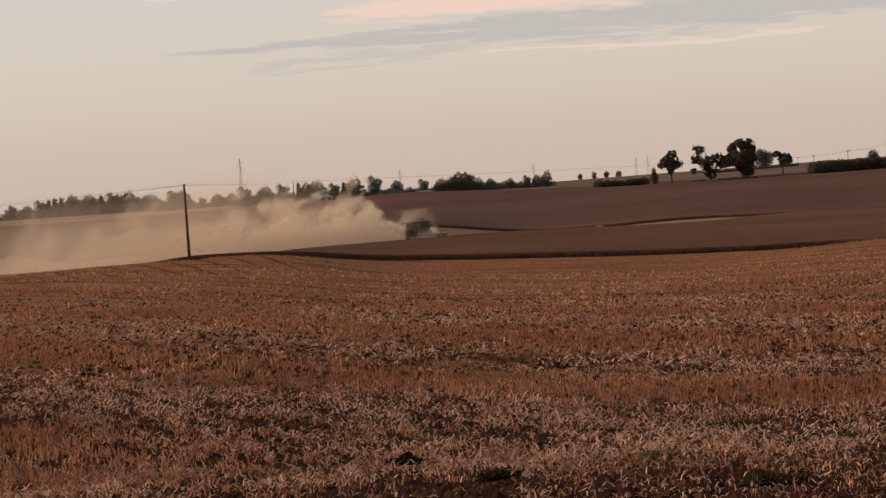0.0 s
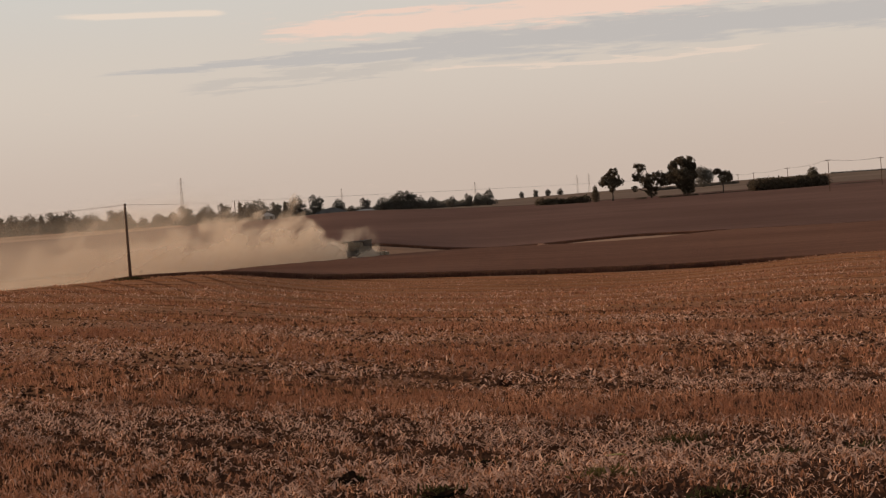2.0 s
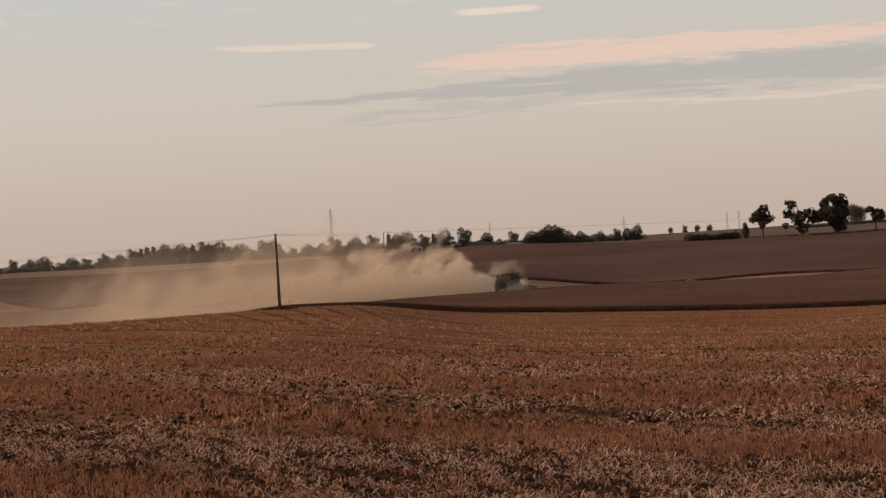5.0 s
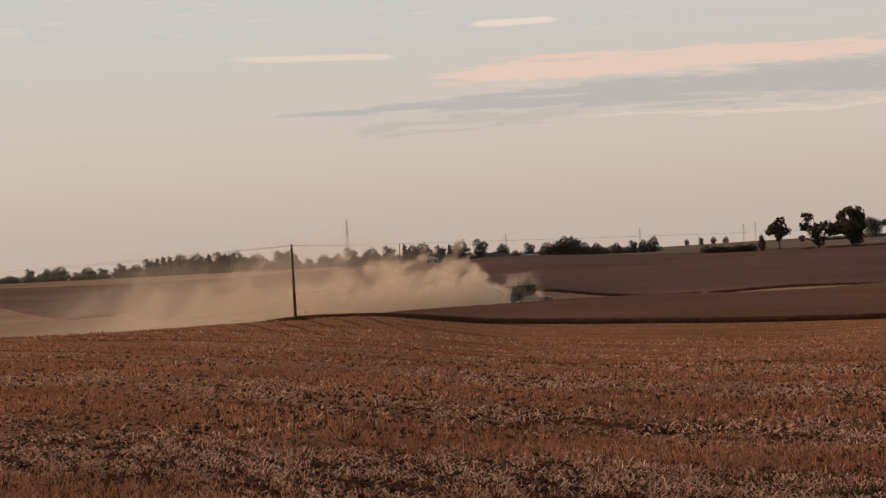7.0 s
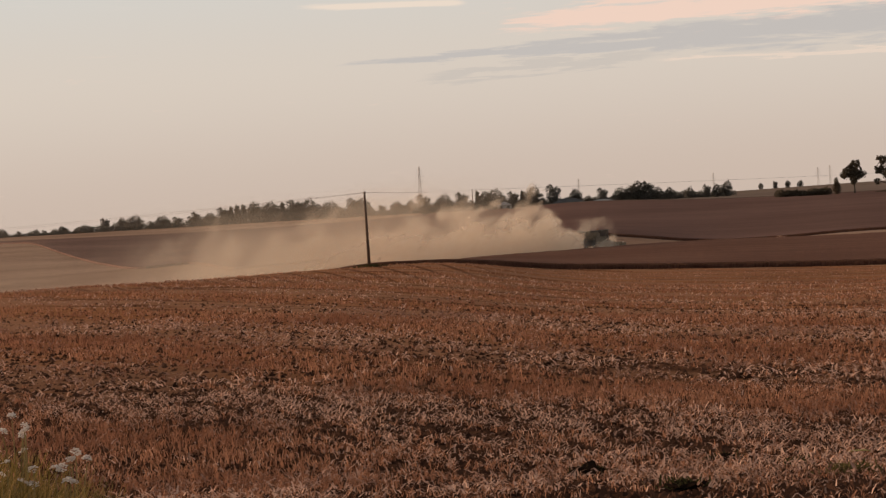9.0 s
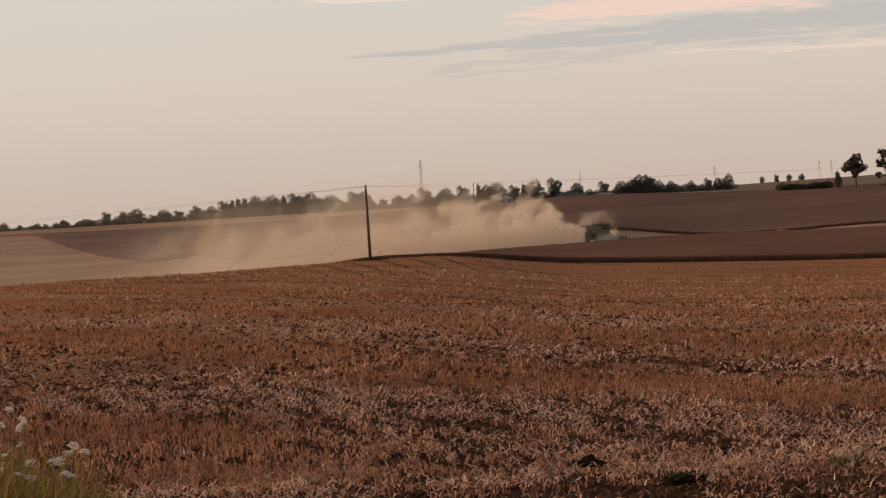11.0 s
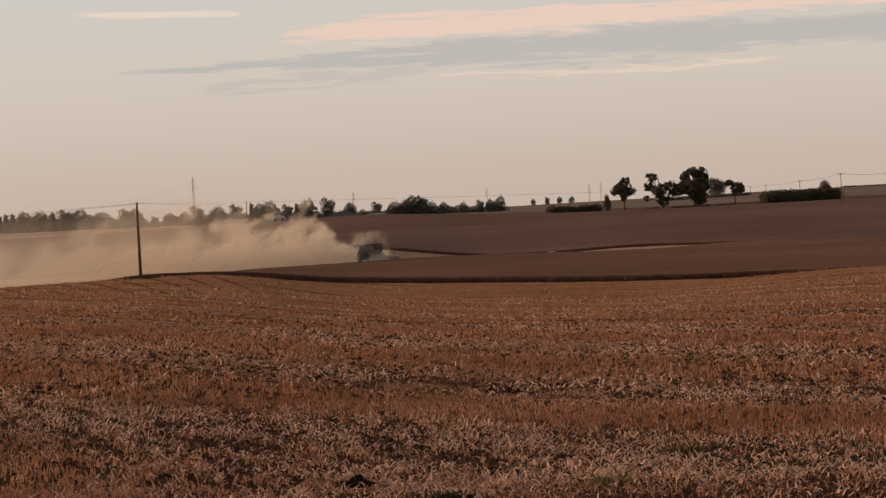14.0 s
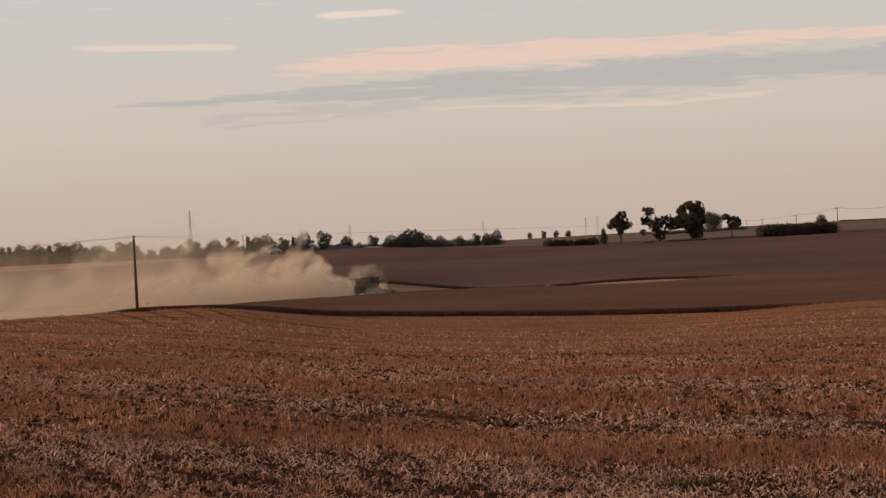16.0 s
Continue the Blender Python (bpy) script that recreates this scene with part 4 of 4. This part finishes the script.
# ---------------------------------------------------------------- farm buildings on the skyline
def barn(az, r, wide, deep, eave, ridge, foot_v, label, roof=M_ROOF, arched=False):
    x, y = r * math.sin(radians(az)), r * math.cos(radians(az))
    root = new("farm_building")
    root.matrix_basis = Matrix.Translation((x, y, EYE - px(foot_v, r))) @ pose(0, 0, 0, 0, 0, -az)
    part("wall", box(wide * 0.98, deep * 0.96, eave + 4, 0, 0, eave / 2 - 2, 0.05), M_RENDER, root)
    bm = bmesh.new()
    n = 12 if arched else 2
    prof = []
    for i in range(n + 1):
        q = i / n
        prof.append((-wide / 2 + wide * q, eave + (ridge - eave) * (math.sin(math.pi * q) if arched else 1 - abs(2 * q - 1))))
    rings = [[bm.verts.new((px_, sy * deep / 2, pz + up)) for px_, pz in prof] for sy in (-1, 1) for up in (0.0,)]
    for i in range(n):
        bm.faces.new((rings[0][i], rings[0][i + 1], rings[1][i + 1], rings[1][i]))
    bm.faces.new(rings[0][::-1]), bm.faces.new(rings[1])
    part("roof", bm, roof, root)
    for k in (-0.25, 0.25):
        part("door", box(wide * 0.16, 0.2, eave * 0.8, wide * k, -deep * 0.48 - 0.05, eave * 0.4, 0.02), M_DARK, root)
    tagged(root, label, "farm building")


M_ROOF_DARK = plain("dark_sheet_roof", (0.075, 0.075, 0.08), (0.12, 0.12, 0.125), 0.5, 0.7, 0.0)
barn(0.47, 1290, 22, 14, 1.5, 4.6, 3, "low dark arched farm shed among the trees", M_ROOF_DARK, True)
barn(1.39, 1270, 18, 12, 0.6, 2.2, 2, "low greenhouse with a pale arched roof", M_ROOF, True)
barn(-1.29, 1270, 9, 8, 2.4, 4.6, 3, "small farm building with a pale roof", M_ROOF)


# ---------------------------------------------------------------- combine harvester
def wheel(root, x, y, r, w):
    """Wheel: lugged tyre and dished rim."""
    wh = new("wheel")
    wh.parent = root
    wh.location = (x, y, r)
    bm = bmesh.new()
    prof = [(r * 0.58, -w / 2), (r * 0.86, -w / 2), (r * 0.97, -w * 0.38), (r, 0), (r * 0.97, w * 0.38), (r * 0.86, w / 2), (r * 0.58, w / 2)]
    n = 28
    rings = [[bm.verts.new((a * math.cos(2 * math.pi * i / n), b, a * math.sin(2 * math.pi * i / n))) for a, b in prof] for i in range(n)]
    for i in range(n):
        for j in range(len(prof) - 1):
            bm.faces.new((rings[i][j], rings[i][j + 1], rings[(i + 1) % n][j + 1], rings[(i + 1) % n][j]))
    lugs = [box(0.10, w * 0.9, 0.09, 0, 0, r * 1.0, 0, pose(0, 0, 0, 0, 360 * i / 18, 0) @ pose(0, 0, 0, 0, 0, 0)) for i in range(18)]
    part("tyre", merge(bm, *lugs), M_RUBBER, wh)
    part("rim", tube([(0, -w * 0.36, 0), (0, -w * 0.1, 0), (0, w * 0.1, 0), (0, w * 0.36, 0)], [r * 0.58, r * 0.3, r * 0.3, r * 0.58], 20), M_PAINT, wh, "dusty rim")


def combine_harvester(base, turn):
    """Front towards +x."""
    root = new("combine_harvester")
    root.matrix_basis = Matrix.Translation(base) @ pose(0, 0, 0, 0, 0, turn)
    part("body", merge(box(5.6, 2.3, 1.5, -1.0, 0, 1.85, 0.12), box(1.6, 2.1, 1.1, -4.0, 0, 2.05, 0.2), box(3.4, 1.5, 0.7, -0.4, 0, 1.0, 0.05)), M_PAINT, root, "dust-covered body panels")
    part("rear_hood", merge(box(1.5, 2.2, 1.3, -4.3, 0, 1.55, 0.25), box(0.6, 2.0, 0.5, -4.9, 0, 1.0, 0.1)), M_DARK, root)
    part("engine_deck", merge(box(2.0, 2.5, 0.8, -2.6, 0, 3.0, 0.12), box(0.9, 0.9, 0.35, -3.2, 0.6, 3.45, 0.08)), M_PAINT, root)
    bm = bmesh.new()
    lo = [bm.verts.new(v) for v in ((-1.7, -1.2, 2.6), (1.1, -1.2, 2.6), (1.1, 1.2, 2.6), (-1.7, 1.2, 2.6))]
    hi = [bm.verts.new(v) for v in ((-2.0, -1.6, 3.75), (1.3, -1.6, 3.75), (1.3, 1.6, 3.75), (-2.0, 1.6, 3.75))]
    for i in range(4):
        bm.faces.new((lo[i], lo[(i + 1) % 4], hi[(i + 1) % 4], hi[i]))
    bm.faces.new(hi), bm.faces.new(lo[::-1])
    part("grain_tank", bm, M_DARK, root, "dark flared grain tank")
    cabin = new("cab")
    cabin.parent = root
    cabin.location = (2.2, 0, 0)
    for sx, sy in ((-0.75, -0.85), (0.75, -0.85), (-0.75, 0.85), (0.75, 0.85)):
        part("pillar", box(0.1, 0.1, 1.75, sx, sy, 2.75, 0.02), M_DARK, cabin)
    part("cab_floor", box(1.7, 1.9, 0.35, 0, 0, 1.75, 0.06), M_PAINT, cabin)
    part("cab_roof", box(1.95, 2.05, 0.24, 0.05, 0, 3.72, 0.08), M_DARK, cabin)
    for sy in (-0.88, 0.88):
        part("window", box(1.4, 0.03, 1.6, 0, sy, 2.75), M_GLASS, cabin)
    for sx in (-0.78, 0.78):
        part("window", box(0.03, 1.6, 1.6, sx, 0, 2.75), M_GLASS, cabin)
    for y in (-1.35, 1.35):
        wheel(root, 1.6, y, 0.92, 0.72)
        wheel(root, -3.3, y * 0.9, 0.62, 0.46)
    part("feeder_house", box(2.2, 1.3, 0.7, 3.2, 0, 1.15, 0.06, pose(0, 0, 0, 0, 12, 0) @ pose(0, 0, 0.55)), M_PAINT, root)
    head = new("header")
    head.parent = root
    head.location = (4.6, 0, 0)
    part("trough", merge(box(0.12, 6.4, 1.0, -0.5, 0, 0.75, 0.03), box(1.3, 6.4, 0.1, 0.1, 0, 0.28, 0.02)), M_PAINT, head)
    part("auger", tube([(-0.1, -3.1, 0.6), (-0.1, 3.1, 0.6)], 0.24, 12), M_DARK, head)
    for y in (-3.25, 3.25):
        part("end_divider", merge(box(2.0, 0.08, 0.9, 0.4, y, 0.6, 0.03), box(0.9, 0.1, 0.25, 1.7, y, 0.3, 0.05)), M_PAINT, head)
    for i in range(6):
        q = 2 * math.pi * i / 6
        part("reel_bat", tube([(0.7 + 0.5 * math.cos(q), -3.0, 1.15 + 0.5 * math.sin(q)), (0.7 + 0.5 * math.cos(q), 3.0, 1.15 + 0.5 * math.sin(q))], 0.035, 6), M_DARK, head)
    part("reel_shaft", tube([(0.7, -3.1, 1.15), (0.7, 3.1, 1.15)], 0.06, 8), M_STEEL_HAZED, head)
    part("unloading_auger", tube([(0.9, 1.45, 3.2), (0.4, 1.6, 3.55), (-4.6, 1.75, 3.65), (-4.9, 1.75, 3.4)], [0.17, 0.17, 0.16, 0.16], 10), M_PAINT, root)
    part("exhaust", tube([(-2.3, -0.9, 3.3), (-2.3, -0.9, 4.05), (-2.4, -0.9, 4.15)], 0.07, 8), M_DARK, root)
    for k in range(4):
        part("ladder_rung", box(0.06, 0.5, 0.04, 2.6, 1.15 + 0.0, 0.7 + 0.3 * k, 0.01), M_STEEL_HAZED, root)
    for y in (-0.55, 0.55):
        part("straw_spreader", tube([(-4.95, y, 0.75), (-4.95, y, 0.85)], [0.5, 0.42], 14), M_DARK, root)
    part("beacon", tube([(2.0, 0.7, 3.84), (2.0, 0.7, 3.98), (2.0, 0.7, 4.02)], [0.07, 0.07, 0.02], 8), plain("amber_beacon", (0.5, 0.2, 0.03), (0.6, 0.26, 0.05), 5.0, 0.3, 0.0), root)
    return tagged(root, "dusty green combine harvester cutting standing grain", "combine harvester")


combine_harvester(at(1.22, 414), 64)


# ---------------------------------------------------------------- dust behind the combine
def dust_material():
    """Thin airborne dust. The map gives metres behind the machine and metres up."""
    m, n = material("airborne_dust")
    uv = n.add("ShaderNodeSeparateXYZ", {0: n.add("ShaderNodeTexCoord").outputs["UV"]}).outputs
    u, h = uv["X"], uv["Y"]
    own = n.math("MULTIPLY", n.add("ShaderNodeObjectInfo").outputs["Random"], 40.0)
    lean = n.math("ADD", u, n.math("MULTIPLY", h, 0.35))

    def cloud(sx, sz, detail, rough, share, twist=0.0):
        v = n.add("ShaderNodeCombineXYZ", {0: n.math("DIVIDE", lean, sx), 1: n.math("DIVIDE", h, sz), 2: n.math("MULTIPLY", own, share)}).outputs[0]
        return n.noise(v, 1.0, detail, rough, twist)

    swell = cloud(6.5, 60.0, 2.0, 0.5, 0.02)
    puff = cloud(4.4, 4.0, 5.0, 0.54, 0.012, 0.25)
    veiled = cloud(22.0, 9.0, 3.0, 0.5, 0.03, 0.2)
    crest = n.math("ADD", n.smooth(u, -1.5, 11.0, 2.6, 10.2), n.math("MULTIPLY", n.math("SUBTRACT", swell, 0.5), n.smooth(u, 3.0, 12.0, 0.0, 15.0)))
    crest = n.math("MAXIMUM", crest, 2.0)
    body = n.smooth(n.math("SUBTRACT", n.math("ADD", n.math("MULTIPLY", n.math("SUBTRACT", puff, 0.5), 2.1), 1.05), n.math("DIVIDE", h, crest)), -0.06, 0.62)
    thick = n.math("MULTIPLY", n.smooth(u, -0.8, 2.2), n.math("MULTIPLY", n.smooth(u, 4.0, 50.0, 4.1, 1.35), n.smooth(u, 44.0, 98.0, 1.0, 0.05)))
    fall = n.smooth(h, 0.0, 9.0, 1.25, 0.65)
    tau = n.math("MULTIPLY", thick, n.math("MULTIPLY", fall, body))
    veil = n.math("MULTIPLY", n.math("MULTIPLY", n.smooth(h, 18.5, 7.0), n.math("MULTIPLY", n.smooth(u, 8.0, 42.0, 0.0, 0.9), n.smooth(u, 46.0, 100.0, 1.0, 0.12))), n.smooth(veiled, 0.30, 0.68, 0.4, 1.35))
    # chaff hanging over the machine, and thrown out low beside it
    over = n.math("MULTIPLY", n.math("MULTIPLY", n.smooth(u, -7.0, -3.0), n.smooth(u, 3.0, 0.0)), n.math("MULTIPLY", n.math("MULTIPLY", n.smooth(h, 2.8, 4.2), n.smooth(h, 9.0, 4.5)), n.smooth(puff, 0.40, 0.62, 0.0, 0.9)))
    low = n.math("MULTIPLY", n.math("MULTIPLY", n.smooth(u, -7.5, -4.5), n.smooth(u, 0.0, -2.0)), n.smooth(n.math("SUBTRACT", puff, n.math("MULTIPLY", h, 0.17)), 0.05, 0.34, 0.0, 4.0))
    tau = n.math("ADD", n.math("ADD", tau, veil), n.math("ADD", over, low))
    a = n.math("SUBTRACT", 1.0, n.math("POWER", 2.718, n.math("MULTIPLY", tau, -1.0 / 6.0)), True)
    # nothing at the rim of a layer
    a = n.math("MULTIPLY", a, n.smooth(u, 134.0, 118.0))
    grain = n.noise(n.add("ShaderNodeCombineXYZ", {0: lean, 1: h, 2: own}).outputs[0], 0.8, 3.0)
    col = n.mix(grain, (0.79, 0.675, 0.545), (0.87, 0.765, 0.64))
    d = n.add("ShaderNodeBsdfDiffuse", {"Color": col}).outputs[0]
    t = n.add("ShaderNodeBsdfTranslucent", {"Color": col}).outputs[0]
    body_sh = n.add("ShaderNodeMixShader", {0: 0.55, 1: d, 2: t}).outputs[0]
    clear = n.add("ShaderNodeBsdfTransparent").outputs[0]
    n.add("ShaderNodeOutputMaterial", {0: n.add("ShaderNodeMixShader", {0: a, 1: clear, 2: body_sh}).outputs[0]})
    return m


def dust_cloud():
    """Six hanging layers of dust along the track of the machine, each with a billowing top."""
    m = dust_material()
    root = new("dust_cloud")

    def track(a):
        """The straight way that the machine has come along, as distance by bearing."""
        return 408.4 / (np.cos(np.radians(a)) - 0.35 * np.sin(np.radians(a)))

    for k, (off, u0) in enumerate(((-4.5, -7.5), (-2.2, -0.8), (0.0, -0.8), (2.5, -0.8), (5.0, -6.0), (8.0, -4.0))):
        u = np.arange(u0, 134.5, 0.6)
        top = 6.5 + 12.5 * step(u, 0.0, 14.0) + 1.6 * (fractal(np.stack([u / 5.0, np.full(len(u), 3.0 * k)], 1), 3, 51) - 0.5)
        share = np.linspace(0, 1, 20)
        U, H = np.meshgrid(u, share)
        H = H * top[None, :]
        A = 0.90 - np.degrees(U / 412.0)
        r = track(A) + off + 0.9 * np.sin(U * 0.13 + k) + 0.5 * np.sin(U * 0.37 - H * 0.2 + 2 * k)
        x, y = r * np.sin(np.radians(A)), r * np.cos(np.radians(A))
        z = height(x.ravel(), y.ravel()).reshape(x.shape) - 0.2 + H
        n, rows = len(u), len(share)
        i, j = np.meshgrid(np.arange(rows - 1), np.arange(n - 1), indexing="ij")
        f = np.stack([i * n + j, i * n + j + 1, (i + 1) * n + j + 1, (i + 1) * n + j], -1).reshape(-1, 4)
        me = mesh_from("dust_billow", np.stack([x, y, z], -1).reshape(-1, 3), f, m, True)
        uv = me.uv_layers.new(name="UVMap")
        uv.data.foreach_set("uv", np.stack([U, H], -1).reshape(-1, 2)[f.ravel()].astype(np.float32).ravel())
        new("dust_billow", me).parent = root
    return tagged(root, "pale beige dust cloud trailing behind the combine", "dust cloud", kind="stuff")


dust_cloud()


# ---------------------------------------------------------------- near ground: clods, weeds, verge plants
def clod(p, size, flat, seed, label="dark clod of bare soil in the stubble, coloured as dark as shade"):
    bm = bmesh.new()
    bmesh.ops.create_icosphere(bm, subdivisions=4, radius=1)
    for v in bm.verts:
        k = 1 + 0.45 * noise.noise(v.co * 1.8 + Vector((seed, 0, 0))) + 0.38 * noise.noise(v.co * 5 + Vector((0, seed, 0))) + 0.2 * noise.noise(v.co * 12)
        v.co = Vector((v.co.x * k * size, v.co.y * k * size, v.co.z * k * size * flat))
    ob = part("soil_clod", bm, M_SOIL_SHADE)
    ob.location = p + Vector((0, 0, size * flat * 0.25))
    return tagged(ob, label, "soil")


def weed(p, wide, tall, count, seed, mat, label):
    """A low sprawling clump: many leaves out of one root."""
    rng = np.random.default_rng(seed)
    q = rng.normal(0, 0.42, (count, 2)) * wide / 2
    pos = np.column_stack([q[:, 0], q[:, 1] * 0.6, np.zeros(count)])
    me = blades("leaves", pos, rng.uniform(0.4, 1.0, count) * tall, rng.uniform(0.010, 0.030, count), np.abs(rng.normal(0.75, 0.4, count)), mat, rng, 0.9, 0.5)
    root = new("weed")
    root.location = p
    o = new("leaves", me)
    o.parent = root
    part("root_crown", tube([(0, 0, -0.05), (0, 0, 0.04)], [0.03, 0.02], 6), M_STEM, root)
    return tagged(root, label, "weed")


# the flatter dark clods stand in for shadow patches in the stubble
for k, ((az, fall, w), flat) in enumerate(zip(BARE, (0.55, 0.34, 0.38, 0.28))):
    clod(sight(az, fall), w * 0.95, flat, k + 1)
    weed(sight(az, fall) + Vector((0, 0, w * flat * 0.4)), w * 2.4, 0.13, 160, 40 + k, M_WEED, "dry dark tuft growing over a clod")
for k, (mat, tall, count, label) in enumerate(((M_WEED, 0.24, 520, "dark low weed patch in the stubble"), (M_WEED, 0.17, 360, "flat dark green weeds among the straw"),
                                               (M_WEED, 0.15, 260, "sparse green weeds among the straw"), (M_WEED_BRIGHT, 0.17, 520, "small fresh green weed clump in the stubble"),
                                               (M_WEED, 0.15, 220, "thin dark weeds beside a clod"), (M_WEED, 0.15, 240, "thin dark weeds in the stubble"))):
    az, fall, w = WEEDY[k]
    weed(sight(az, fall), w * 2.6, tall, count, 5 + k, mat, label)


def fallen_leaf(p):
    bm = bmesh.new()
    pts = [(-0.19, 0, 0.02), (-0.1, -0.035, 0.05), (0.02, -0.045, 0.06), (0.13, -0.02, 0.05), (0.2, 0.01, 0.03), (0.1, 0.035, 0.06), (-0.05, 0.04, 0.06)]
    lo = [bm.verts.new(q) for q in pts]
    bm.faces.new(lo)
    bmesh.ops.solidify(bm, geom=bm.faces[:], thickness=0.004)
    ob = part("maize_leaf", bm, plain("yellow_green_leaf", (0.30, 0.27, 0.07), (0.42, 0.36, 0.12), 20.0, 0.7, 0.0))
    ob.location = p + Vector((0, 0, 0.06))
    tagged(ob, "yellow-green leaf lying on the stubble", "leaf")


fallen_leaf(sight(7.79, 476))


def flower_plant(az, r, fall, seed, heads):
    """Wild umbel plant of the verge: stems, feathery leaves and white flower heads."""
    rng = random.Random(seed)
    base = at(az, r)
    tall = EYE - px(fall, r) - base.z
    root = new("wild_carrot")
    root.location = base
    np_rng = np.random.default_rng(seed)
    n = 60
    pos = np.column_stack([np_rng.normal(0, 0.03, n), np_rng.normal(0, 0.03, n), np_rng.uniform(0, tall * 0.6, n)])
    o = new("leaves", blades("leaves", pos, np_rng.uniform(0.08, 0.20, n), np_rng.uniform(0.006, 0.014, n), np.abs(np_rng.normal(0.9, 0.3, n)), M_GRASS, np_rng, 0.8))
    o.parent = root
    for h in range(heads):
        dx, dz = rng.uniform(-0.07, 0.07) * (h > 0), -rng.uniform(0.02, 0.22) * tall * (h > 0)
        dy = rng.uniform(-0.06, 0.06)
        top = Vector((dx, dy, tall + dz))
        part("stem", tube([(0, 0, -0.05), (dx * 0.2, dy * 0.2, tall * 0.5), top - Vector((0, 0, 0.02))], [0.006, 0.005, 0.003], 6), M_STEM, root)
        bms = []
        size = rng.uniform(0.022, 0.034)
        tip = Euler((rng.uniform(-0.6, 0.9), rng.uniform(-0.6, 0.6), 0)).to_matrix()
        for k in range(26):
            q, s = k * 2.4, math.sqrt((k + 0.5) / 26) * size
            b = bmesh.new()
            bmesh.ops.create_icosphere(b, subdivisions=1, radius=size * rng.uniform(0.2, 0.3), matrix=Matrix.Translation(top + tip @ Vector((s * math.cos(q), s * math.sin(q) * rng.uniform(0.7, 1.1), 0.02 - s * s * 16 + rng.uniform(-0.006, 0.006)))) @ Matrix.Diagonal((1, 1, 0.6, 1)))
            bms.append(b)
        part("flower_head", merge(*bms), M_FLOWER, root, "white flat-topped flower head")
    return tagged(root, "wild white umbel flowers on thin verge stems", "flower", "verge flowers")


for k, (az, r, fall, heads) in enumerate(((-15.8, 12.6, 292, 3), (-15.15, 12.5, 313, 4), (-14.9, 12.3, 333, 3), (-15.75, 12.2, 372, 3), (-15.45, 12.0, 396, 3),
                                          (-14.75, 12.0, 409, 2), (-13.62, 12.4, 386, 3), (-13.82, 12.3, 400, 3), (-14.1, 12.2, 409, 2), (-16.3, 12.4, 330, 4), (-16.8, 12.3, 360, 4))):
    flower_plant(az, r, fall, 200 + k, heads)


def verge_grass():
    rng = np.random.default_rng(91)
    p = fan_points(rng, 15000, -30, -12.3, 10.6, 14.2)
    az = np.degrees(np.arctan2(p[:, 0], p[:, 1]))
    n = len(p)
    tall = np.interp(az, [-30, -17, -15, -13.4, -11.8], [1.15, 1.02, 0.84, 0.62, 0.36]) * rng.uniform(0.4, 1.0, n)
    pos = np.column_stack([p, height(p[:, 0], p[:, 1]) - 0.02])
    me = blades("verge_grass", pos, tall, rng.uniform(0.005, 0.014, n), np.abs(rng.normal(0.20, 0.20, n)), M_GRASS, rng, 0.8)
    tagged(new("verge_grass", me), "tall yellow-green dry grass on the verge", "grass", kind="stuff")


verge_grass()


def pole_grass():
    """Uncut tuft round the foot of the pole."""
    rng = np.random.default_rng(92)
    n = 900
    q = rng.normal(0, 1, (n, 2)) * (0.75, 0.5)
    x, y = POLE.x + 0.1 + q[:, 0], POLE.y + q[:, 1]
    pos = np.column_stack([x, y, height(x, y) - 0.02])
    me = blades("grass_tuft", pos, rng.uniform(0.15, 0.45, n), rng.uniform(0.02, 0.05, n), np.abs(rng.normal(0.3, 0.25, n)), M_WEED, rng, 0.6)
    tagged(new("grass_tuft", me), "dark uncut grass tuft round the pole foot", "grass", kind="stuff")


pole_grass()


def straw_heap(p, wide, tall):
    """A low heap of pale straw left on the lane."""
    rng = np.random.default_rng(95)
    n = 700
    q = rng.normal(0, 0.4, (n, 2)) * (wide / 2, 0.8)
    z = tall * np.exp(-(q[:, 0] / (wide / 3)) ** 2 - (q[:, 1] / 0.8) ** 2) * rng.uniform(0.2, 1, n)
    me = blades("straw_heap", np.column_stack([q, z + 0.15]), rng.uniform(0.2, 0.5, n), rng.uniform(0.03, 0.07, n), rng.normal(1.2, 0.3, n), M_STRAW, rng, 1.0)
    ob = new("straw_heap", me)
    ob.location = p
    tagged(ob, "low pale straw heap left on the cut lane", "straw", kind="stuff")


straw_heap(at(6.15, 472), 4.0, 0.7)
